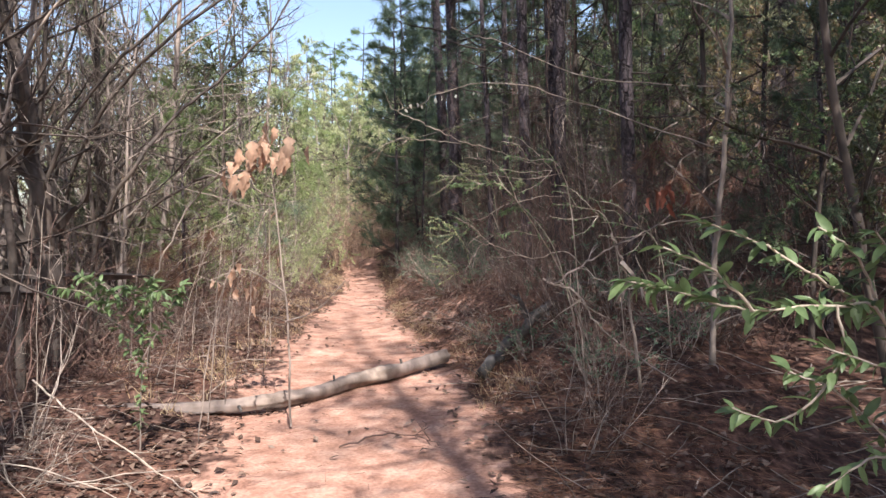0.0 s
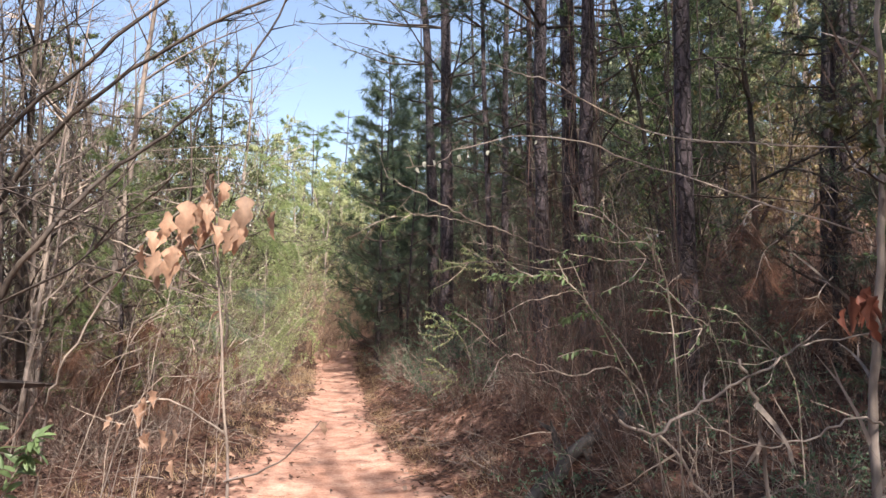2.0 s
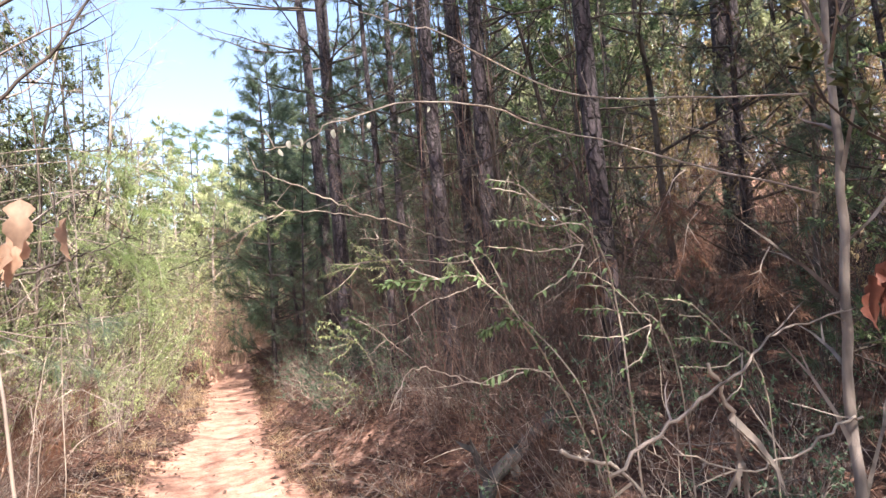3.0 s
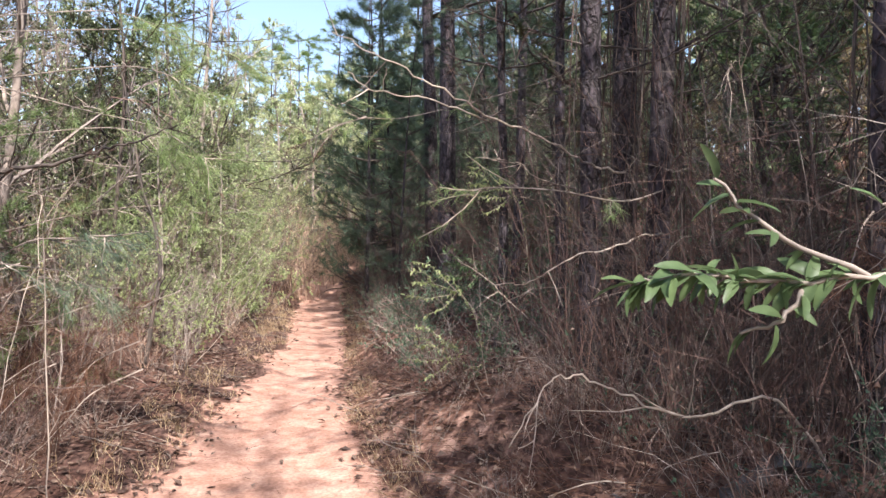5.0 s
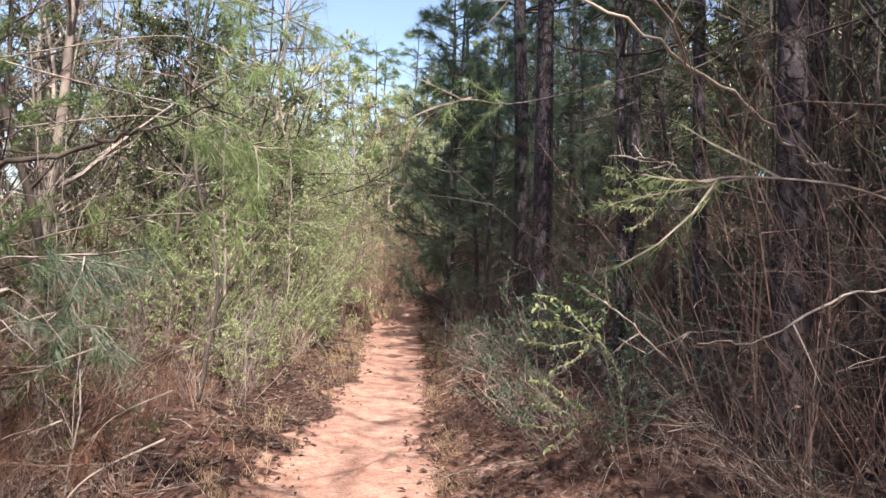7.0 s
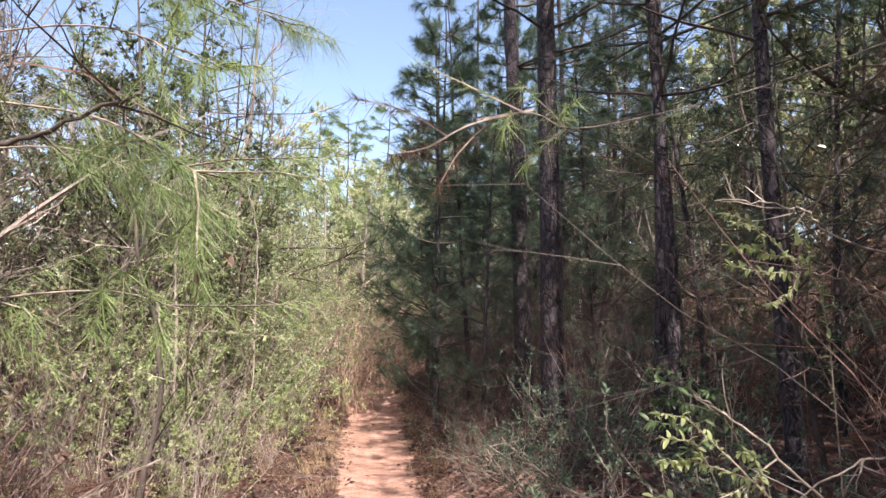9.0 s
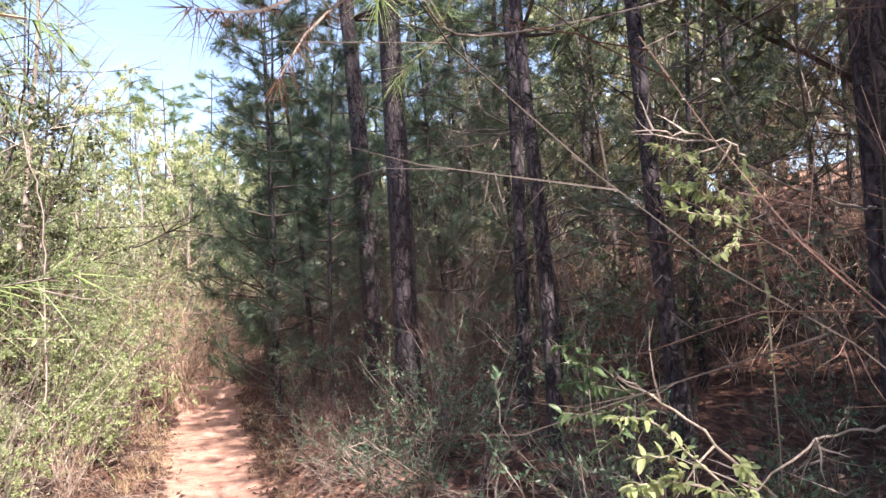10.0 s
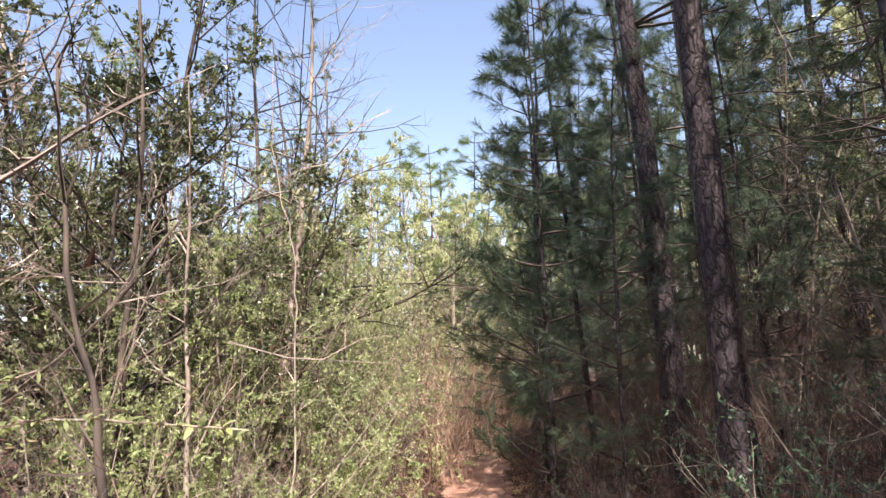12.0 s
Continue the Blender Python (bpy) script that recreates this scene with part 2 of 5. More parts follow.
def smooth_line(ctrl, n=6):
    """Catmull-Rom through the given points."""
    c = [Vector(p) for p in ctrl]
    c = [c[0] * 2 - c[1]] + c + [c[-1] * 2 - c[-2]]
    out = []
    for i in range(1, len(c) - 2):
        for k in range(n):
            t = k / n
            a, b, d, e = c[i - 1], c[i], c[i + 1], c[i + 2]
            out.append(0.5 * ((2 * b) + (d - a) * t + (2 * a - 5 * b + 4 * d - e) * t * t + (3 * b - a - 3 * d + e) * t ** 3))
    out.append(c[-2])
    return out


def along(pts, f):
    x = f * (len(pts) - 1)
    i = min(int(x), len(pts) - 2)
    return pts[i].lerp(pts[i + 1], x - i), (pts[i + 1] - pts[i]).normalized()


def step(a, b, x):
    t = min(max((x - a) / (b - a), 0.0), 1.0)
    return t * t * (3 - 2 * t)


# ---- ground ----
TRAIL_Y = (-30, -10, 0, 4, 6.0, 7.4, 8.8, 10.9, 13.5, 15.5, 18.5, 20.5, 23, 26, 40)
TRAIL_X = (2.5, 0.5, -0.25, -0.5, -0.78, -1.02, -1.15, -1.42, -1.57, -1.82, -2.2, -2.5, -2.6, -2.2, 2.0)
TRAIL_W = (0.6, 0.6, 0.7, 0.88, 0.92, 0.85, 0.64, 0.5, 0.42, 0.43, 0.48, 0.45, 0.35, 0.3, 0.3)


def trail_x(y):
    return float(np.interp(y, TRAIL_Y, TRAIL_X))


def trail_w(y):
    return float(np.interp(y, TRAIL_Y, TRAIL_W))


def ground_z(x, y):
    s = x - trail_x(y)
    w = trail_w(y)
    far = max(abs(x), abs(y))
    rough = 1.0 - step(40, 120, far)
    z = 0.05 * (abs(s) > w) * step(w, w + 0.4, abs(s)) * 0.6
    if s > w:
        z += step(w, w + 1.3, s) * (0.12 + 0.46 * step(2.5, 7.0, y)) + (0.04 * min(max(s - w - 1.0, 0), 30) + 2.3 * step(3.6, 8.2, s) + 1.2 * step(8.0, 20.0, s)) * step(1.0, 7.0, y) * step(70, 40, y)
    elif s < -w:
        z += 0.06 * step(w, w + 1.0, -s) - 0.02 * min(max(-s - w - 2.0, 0), 20)
    z -= 0.03 * (1 - step(0, w * 1.2, abs(s)))
    z += 0.28 * step(19.5, 21.0, y) * step(45, 30, y) + 0.05 * max(min(y, 40) - 21, 0)
    n = noise.noise((x * 0.6, y * 0.6, 0)) * 0.07 + noise.noise((x * 2.1, y * 2.1, 4)) * 0.035 + noise.noise((x * 6, y * 6, 8)) * 0.012
    return z + n * rough * (0.55 + 0.45 * step(w * 0.6, w * 1.6, abs(s)))


def axis(lo, hi, fine_lo, fine_hi, st):
    a = list(np.arange(fine_lo, fine_hi, st))
    s, p = st, fine_lo
    while p > lo:
        s *= 1.35
        p -= s
        a.insert(0, p)
    s, p = st, a[-1]
    while p < hi:
        s *= 1.35
        p += s
        a.append(p)
    return a


def build_ground():
    xs, ys = axis(-900, 900, -4.5, 3.5, 0.075), axis(-900, 900, 1.5, 24, 0.095)
    v = [(x, y, ground_z(x, y)) for y in ys for x in xs]
    w = len(xs)
    f = [(j * w + i, j * w + i + 1, (j + 1) * w + i + 1, (j + 1) * w + i) for j in range(len(ys) - 1) for i in range(w - 1)]
    me = bpy.data.meshes.new("ground")
    me.from_pydata(v, [], f)
    a = me.attributes.new("trail", 'FLOAT', 'POINT')
    vals = []
    for x, y, z in v:
        s = abs(x - trail_x(y))
        wd = trail_w(y)
        wd *= 1.05 + 0.5 * noise.noise((x * 0.4, y * 0.9, 3)) + 0.34 * noise.noise((x * 1.5, y * 2.6, 7))
        k = 1 - step(wd * 0.55, wd * 1.55, s)
        left = 0.38 * (1 - step(0.7, 2.3, s)) * (x < trail_x(y)) * (1 - step(5.5, 11, y))
        left = max(left, 0.62 * step(4.6, 5.8, x) * (1 - step(9, 16, x)) * step(4.5, 7.5, y) * (1 - step(22, 30, y)))
        if x > trail_x(y):
            left = max(left, 0.45 * step(6.0, 8.0, y) * (1 - step(14, 17, y)) * (1 - step(1.2, 2.2, s)))
        vals.append(max(k, left))
    a.data.foreach_set("value", vals)
    me.polygons.foreach_set("use_smooth", [True] * len(me.polygons))
    me.materials.append(SOIL)
    return tagged(new("ground", me), "orange clay trail between leaf-littered forest floor", "ground", kind="structure")


build_ground()


# ---- plant kinds ----
def stuff_part(name, a, b, mat, root, label):
    """Two growths joined into one part too fine to count."""
    q = len(a.v)
    a.v += b.v
    a.f += [tuple(i + q for i in f) for f in b.f]
    return tagged(part(name, a, mat, root, label), kind="stuff")


def grow_twigs(rnd, geo, pts, count, length, r, wig=0.25, up=0.05, fine=2, lo=0.15, spread=0.8, tips=None, bends=2):
    """Side shoots along a stem, with finer ones on them."""
    for _ in range(count):
        p, d = along(pts, rnd.uniform(lo, 1.0))
        dd = (d * rnd.uniform(0.3, 1.0) + rvec(rnd) * spread).normalized()
        L = length * rnd.uniform(0.35, 1.0)
        q = wander(rnd, p, dd, L, 3, wig, up)
        geo.spike(q, r)
        if tips is not None:
            tips.append(q)
        for _ in range(fine):
            p2, d2 = along(q, rnd.uniform(0.2, 0.95))
            q2 = wander(rnd, p2, (d2 + rvec(rnd) * 0.9).normalized(), L * rnd.uniform(0.25, 0.55), bends, wig, up)
            geo.spike(q2, r * 0.55)
            if tips is not None:
                tips.append(q2)


def bare_shrub(seed, h, stems, spread, mat, dead_leaves=0, name="bare_shrub", label="leafless grey-brown shrub of many thin crooked stems"):
    rnd = random.Random(seed)
    root = thing(name, (0, 0, 0), label, "shrub", "leafless undergrowth")
    st, tw, lv = Geo(), Geo(), Geo()
    tips = []
    for _ in range(stems):
        a, rr = rnd.uniform(0, 6.28), rnd.uniform(0, 0.28)
        d = Vector((math.cos(a) * spread, math.sin(a) * spread, 1)) + rvec(rnd) * 0.25
        L = h * rnd.uniform(0.55, 1.1)
        pts = wander(rnd, Vector((math.cos(a) * rr, math.sin(a) * rr, -0.08)), d, L, 8, 0.24, 0.03)
        r = rnd.uniform(0.0025, 0.006)
        st.tube(pts, r, r * 0.3, 3)
        grow_twigs(rnd, tw, pts, 6, L * 0.42, r * 0.55, 0.4, 0.03, 2, 0.15, 0.9, tips)
    tagged(part("stemwork", st, mat, root), kind="stuff")
    tagged(part("twigwork", tw, mat, root, "fine bare twigs"), kind="stuff")
    if dead_leaves:
        for _ in range(dead_leaves):
            q = rnd.choice(tips)
            p, d = along(q, rnd.random())
            lv.leaf(p, (d + rvec(rnd) + Vector((0, 0, -0.9))), rvec(rnd), rnd.uniform(0.03, 0.07), rnd.uniform(0.015, 0.03), 0.3, 0.5) if dead_leaves < 200 else lv.blade(p, d + rvec(rnd), rvec(rnd), rnd.uniform(0.05, 0.1), rnd.uniform(0.03, 0.05))
        tagged(part("dead_foliage", lv, LITTER if dead_leaves < 200 else LEAF_DRY, root, "curled brown leaves"), kind="stuff")
    return root


def leafy_shrub(seed, h, stems, spread, leaves, size, leaf_m, wood_m, name, label, group):
    rnd = random.Random(seed)
    root = thing(name, (0, 0, 0), label, "shrub", group)
    st, tw, lv = Geo(), Geo(), Geo()
    tips = []
    for _ in range(stems):
        a, rr = rnd.uniform(0, 6.28), rnd.uniform(0, 0.22)
        d = Vector((math.cos(a) * spread, math.sin(a) * spread, 1)) + rvec(rnd) * 0.25
        L = h * rnd.uniform(0.5, 1.1)
        pts = wander(rnd, Vector((math.cos(a) * rr, math.sin(a) * rr, -0.08)), d, L, 8, 0.15, 0.0)
        r = rnd.uniform(0.005, 0.011)
        st.tube(pts, r, r * 0.3, 4)
        grow_twigs(rnd, tw, pts, 7, L * 0.36, r * 0.45, 0.25, 0.03, 2, 0.18, 0.8, tips)
    per = max(1, leaves // len(tips))
    for q in tips:
        for _ in range(per):
            p, d = along(q, rnd.uniform(0.1, 1.0))
            s = size * rnd.uniform(0.6, 1.25)
            lv.blade(p, d * 0.6 + rvec(rnd) * 0.8 + Vector((0, 0, 0.1)), rvec(rnd), s, s * 0.45)
    stuff_part("branchwork", st, tw, wood_m, root, "slender woody stems and twigs")
    tagged(part("foliage", lv, leaf_m, root), kind="stuff")
    return root


def bare_tree(seed, h, r, mat, limbs=12, lean=0.06, name="bare_tree", label="leafless young deciduous tree with fine crooked branches", leaves=0, leaf_m=None, size=0.06, lo=0.25, twigs=7, fine=3, bends=2, rise=(0.3, 1.1), reach=1.0):
    rnd = random.Random(seed)
    root = thing(name, (0, 0, 0), label, "tree", "deciduous trees")
    tr, lb, tw, lv = Geo(), Geo(), Geo(), Geo()
    pts = wander(rnd, Vector((0, 0, -0.15)), Vector((rnd.uniform(-lean, lean), rnd.uniform(-lean, lean), 1)), h, 14, 0.06, 0.02)
    tr.tube(pts, r, r * 0.15, 8)
    tips = []
    for i in range(limbs):
        f = lo + (0.97 - lo) * (i + rnd.random()) / limbs
        p, d = along(pts, f)
        a = rnd.uniform(0, 6.28)
        dd = Vector((math.cos(a), math.sin(a), rnd.uniform(*rise)))
        L = h * reach * rnd.uniform(0.16, 0.34) * (1.15 - 0.6 * f)
        q = wander(rnd, p, dd, L, 6, 0.2, 0.06)
        rl = r * (1.05 - f) * 0.45 + 0.003
        lb.tube(q, rl, rl * 0.25, 4)
        grow_twigs(rnd, tw, q, twigs, L * 0.5, max(rl * 0.4, 0.0025), 0.25, 0.05, fine, 0.15, 0.7, tips, bends)
    part("trunk", tr, mat, root, smooth=True)
    stuff_part("branchwork", lb, tw, mat, root, "crooked limbs and fine twigs")
    if leaves:
        for q in tips:
            for _ in range(max(1, leaves // len(tips))):
                p, d = along(q, rnd.uniform(0.1, 1))
                s = size * rnd.uniform(0.6, 1.2)
                lv.blade(p, d * 0.5 + rvec(rnd), rvec(rnd), s, s * 0.5)
        tagged(part("crown", lv, leaf_m, root), kind="stuff")
    return root


def needle_tuft(rnd, geo, p, d, n, length, width, droop=0.25):
    for _ in range(n):
        dd = (d * rnd.uniform(0.3, 1.2) + rvec(rnd) * 0.75).normalized()
        L = length * rnd.uniform(0.6, 1.1)
        geo.needle(p + d * rnd.uniform(-0.07, 0.03), dd, L, width, Vector((0, 0, -droop * L)))


def pine(seed, h, r, crown_from, whorls, reach, tufts, needles, leaf_m, name="pine_tree", label="tall pine with plated dark bark and needle tufts", length=0.2, width=0.006, stubs=8, sides=20):
    rnd = random.Random(seed)
    root = thing(name, (0, 0, 0), label, "tree", "pines")
    tr, lb, lv, sb = Geo(), Geo(), Geo(), Geo()
    pts = wander(rnd, Vector((0, 0, -0.2)), Vector((rnd.uniform(-0.02, 0.02), rnd.uniform(-0.02, 0.02), 1)), h, 40, 0.018, 0.0)

    def plates(p, w):
        return 1 + 0.06 * noise.noise((math.cos(w) * 3, math.sin(w) * 3, p.z * 1.6 + seed)) + 0.05 * noise.noise((math.cos(w) * 9, math.sin(w) * 9, p.z * 5 + seed)) + 0.25 * math.exp(-max(p.z, 0) * 5)

    tr.tube(pts, r, r * 0.12, sides, plates)
    for i in range(whorls):
        f = crown_from + (0.98 - crown_from) * (i + rnd.random() * 0.8) / whorls
        p, d = along(pts, f)
        for _ in range(rnd.choice((2, 3, 3))):
            a = rnd.uniform(0, 6.28)
            L = reach * (1.1 - 0.75 * (f - crown_from) / (1 - crown_from)) * rnd.uniform(0.6, 1.1)
            q = wander(rnd, p, Vector((math.cos(a), math.sin(a), rnd.uniform(-0.05, 0.5))), L, 6, 0.14, 0.03)
            rl = 0.012 + r * 0.12 * (1 - f)
            lb.tube(q, rl, rl * 0.25, 4)
            for _ in range(tufts):
                p2, d2 = along(q, rnd.uniform(0.3, 1.0))
                s = wander(rnd, p2, d2 + rvec(rnd) * 0.8 + Vector((0, 0, 0.1)), L * rnd.uniform(0.12, 0.3), 2, 0.2, 0.05)
                lb.spike(s, rl * 0.35)
                needle_tuft(rnd, lv, s[-1], (s[-1] - s[-2]).normalized(), needles, length, width)
                needle_tuft(rnd, lv, s[1], (s[-1] - s[-2]).normalized(), needles // 2, length, width)
    for _ in range(stubs):
        p, d = along(pts, rnd.uniform(0.1, max(crown_from, 0.15)))
        a = rnd.uniform(0, 6.28)
        q = wander(rnd, p, Vector((math.cos(a), math.sin(a), rnd.uniform(-0.3, 0.3))), rnd.uniform(0.3, 1.6), 6, 0.2, -0.02)
        sb.tube(q, 0.008, 0.002, 4)
        grow_twigs(rnd, sb, q, 5, 0.45, 0.004, 0.3, 0, 1)
    part("trunk", tr, BARK, root, "plated dark bark", smooth=True)
    stuff_part("branchwork", lb, sb, TWIG_DARK, root, "thin dark limbs, the lower ones bare")
    tagged(part("crown", lv, leaf_m, root), kind="stuff")
    return root


def dead_branch(name, ctrl, r0, r1, mat, label, twigs=0, twig_len=0.3, seed=0, sides=6, category="branch", group=""):
    rnd = random.Random(seed + 77)
    pts = smooth_line(ctrl, 6)
    for i in range(1, len(pts) - 1):
        pts[i] = pts[i] + rvec(rnd) * (r0 * (0.3 if r0 > 0.025 else 0.6) + 0.003)
    root = thing(name, pts[0], label, category, group)
    off = pts[0].copy()
    pts = [p - off for p in pts]
    g, t = Geo(), Geo()
    slim_by = 0.72 if r0 > 0.025 else 0.5
    g.tube(pts, r0 * slim_by, r1 * slim_by, sides, lambda p, w: 1 + 0.25 * noise.noise((p.x * 9 + w, p.y * 9, p.z * 9)), True)
    part("wood", g, mat, root, smooth=True)
    if twigs:
        grow_twigs(rnd, t, pts, twigs, twig_len, max(r1 * 0.8, 0.002), 0.22, 0.0, 1, 0.1, 0.7)
        tagged(part("side_twig", t, mat, root, "thin forked side twigs"), kind="stuff")
    return root


LEAF_SHAPES = {}


def leaf_mesh(key, length, width, mat, rnd_seed):
    """One blade of some thickness of shape: midrib fold, tapered tip, three cross sections."""
    if key in LEAF_SHAPES:
        return LEAF_SHAPES[key]
    rnd = random.Random(rnd_seed)
    v, f = [], []
    n = 8
    lobes = 0.42 if key.startswith(("oak", "red")) else 0.0
    twist, roll_up = rnd.uniform(-0.9, 0.9), rnd.uniform(0.3, 1.1) if lobes else 0.35
    for i in range(n + 1):
        t = i / n
        w = width * 0.5 * (math.sin(math.pi * min(1, t ** 0.8)) if lobes else math.sin(math.pi * t) ** 0.6) * (1 - 0.25 * t) * (1 + lobes * math.sin(t * 16 + rnd_seed)) + 0.0008
        z = -0.35 * length * t * t + lobes * 0.05 * math.sin(t * 7 + rnd_seed) * length
        a = twist * t
        for k in (-1, 0, 1):
            u, h = k * w, abs(k) * w * roll_up * rnd.uniform(0.8, 1.2)
            v.append((u * math.cos(a) - h * math.sin(a) + lobes * 0.12 * length * t * t, t * length, z + u * math.sin(a) + h * math.cos(a)))
    for i in range(n):
        q = i * 3
        f += [(q, q + 1, q + 4, q + 3), (q + 1, q + 2, q + 5, q + 4)]
    me = bpy.data.meshes.new("leaf")
    me.from_pydata(v, [], f)
    me.materials.append(mat)
    me.polygons.foreach_set("use_smooth", [True] * len(f))
    LEAF_SHAPES[key] = me
    return me


def add_leaf(parent, p, d, key, size, rnd, hang=0.0):
    ob = new("leaf", LEAF_SHAPES[key])
    ob.parent = parent
    y = (d.normalized() + Vector((0, 0, -hang))).normalized()
    x = y.cross(Vector((0, 0, 1)) + rvec(rnd) * 0.5).normalized()
    z = x.cross(y)
    m = Matrix((x, y, z)).transposed().to_4x4()
    m.translation = p
    ob.matrix_basis = m @ Matrix.Scale(size, 4)


for i in range(5):
    leaf_mesh("privet%d" % i, 0.046, 0.0165, LEAF_PRIVET, i)
    leaf_mesh("oak%d" % i, 0.13, 0.062, LEAF_TAN, 10 + i)
    leaf_mesh("red%d" % i, 0.11, 0.035, LEAF_RED, 20 + i)
    leaf_mesh("blossom%d" % i, 0.028, 0.02, PETAL, 30 + i)
    leaf_mesh("lime%d" % i, 0.03, 0.013, LEAF_LIME, 40 + i)


def leafy_branch(name, stems, r0, key, size, spacing, label, seed, wood=TWIG_PALE, hang=0.1, clusters=False, category="branch"):
    """A branch with each of its leaves a piece of its own. stems: lists of points."""
    rnd = random.Random(seed)
    off = Vector(stems[0][0])
    root = thing(name, off, label, category)
    for j, ctrl in enumerate(stems):
        pts = [p - off for p in smooth_line(ctrl, 5)]
        for i in range(1, len(pts) - 1):
            pts[i] = pts[i] + rvec(rnd) * r0 * 0.8
        g = Geo()
        g.tube(pts, r0 if j == 0 else r0 * 0.7, r0 * 0.35, 6)
        stem = part("stem", g, wood, root, smooth=True)
        length = sum((pts[i + 1] - pts[i]).length for i in range(len(pts) - 1))
        for k in range(max(2, int(length / spacing))):
            f = 0.12 + 0.88 * (k + rnd.random()) / max(2, int(length / spacing))
            p, d = along(pts, min(f, 1.0))
            for _ in range(3 if clusters else 1):
                add_leaf(stem, p, d * 0.7 + rvec(rnd) * 0.8, key + str(rnd.randrange(5)), size * rnd.uniform(0.6, 1.25), rnd, hang)
    return root


def settle(templates, spots, seed):
    """Stand copies of the templates at the spots (x, y, scale, lean in degrees)."""
    rnd = random.Random(seed)
    first = {}
    for i, (x, y, s, lean) in enumerate(spots):
        ob = templates[i % len(templates)]
        m = pose(x, y, ground_z(x, y), rnd.uniform(-lean, lean), rnd.uniform(-lean, lean), rnd.uniform(0, 360)) @ Matrix.Diagonal((s, s, s * rnd.uniform(0.88, 1.12), 1))
        if ob not in first:
            first[ob] = m
        else:
            copy_thing(ob, m)
    for ob, m in first.items():
        ob.matrix_basis = m


def spots(seed, count, xr, yr, clear, size, lean=6, keep=None):
    """Random places in a strip measured from the trail's middle line."""
    rnd = random.Random(seed)
    out = []
    tries = 0
    while len(out) < count and tries < count * 40:
        tries += 1
        y = rnd.uniform(*yr)
        s = rnd.uniform(*xr)
        if abs(s) < trail_w(y) + clear:
            continue
        x = trail_x(y) + s
        if keep and not keep(x, y):
            continue
        out.append((x, y, rnd.uniform(*size), lean))
    return out


# ---- pines ----
big_pines = [pine(11 + i, 15 + i, 0.142, 0.3, 14, 2.7, 5, 28, NEEDLE, width=0.011) for i in range(3)]
PINES = [(0.29, 14.2, 1.0), (0.10, 15.6, 0.9), (1.55, 9.45, 0.8)]
# Those up to y = 7 are mostly unseen, added to cast shade.
PINES += [(3.0, -1.0, 1), (4.6, 0.6, 1), (2.4, -4.0, 1), (3.8, -6.5, 1), (2.3, -8.5, 1), (5.5, -3.0, 1), (3.4, -11, 1), (5.8, -9, 1), (2.9, -14, 1), (5, -15, 1), (2.6, 0.9, 1), (4.3, -3.8, 1), (4.4, 4.4, 1), (4.2, 7.0, 1), (8.6, -5, 1), (7.6, 19, 1), (3.3, -18, 1), (6.5, -13, 1), (4.9, 26, 1), (2.2, 29, 1), (6.2, 23.5, 1)]
settle(big_pines, [(x, y, s, 1.2) for x, y, s in PINES], 3)
# Added pines, nearly all out of view, whose crowns shade trail and brush.
shade_pines = [pine(15 + i, 14 + i, 0.15, 0.4, 16, 3.0, 6, 16, NEEDLE, label="tall pine with a broad dense needle crown, added to cast shade", width=0.03) for i in range(2)]
settle(shade_pines, [(x, y, s, 1.2) for x, y, s in ((3.9, 1.9, 1.1), (3.75, 5.0, 0.95), (-1.95, 2.0, 0.8), (4.4, 9.0, 1.05), (1.75, 0.35, 0.6), (-2.3, -0.2, 0.85), (-3.9, -0.8, 0.9), (-3.2, -3.6, 1.1), (-2.6, -6.2, 1.1))], 33)
slim = [pine(21 + i, 12 + i, 0.07, 0.26, 13, 2.0, 6, 28, NEEDLE, "pine_tree", "slim pine with plated dark bark and needle tufts", 0.2, 0.008, 8, 14) for i in range(3)]
settle(slim, [(x, y, s, 1.5) for x, y, s in ((-8.7, 23.4, 0.95), (-7.4, 25.6, 0.85), (1.03, 8.46, 1.1), (1.42, 8.27, 1.15), (1.82, 6.75, 1.05), (1.17, 13.2, 1), (0.78, 11.4, 0.8), (1.35, 10.83, 0.9), (2.6, 17.5, 1), (1.3, 19.5, 1), (4.9, 15, 1), (5.2, 5.8, 1), (0.6, 23, 1), (2.6, 22, 1.1), (6.3, 11.5, 1.1), (-0.4, 26, 1.1), (4.2, 18.6, 1.1), (5.4, 2.0, 1))], 4)

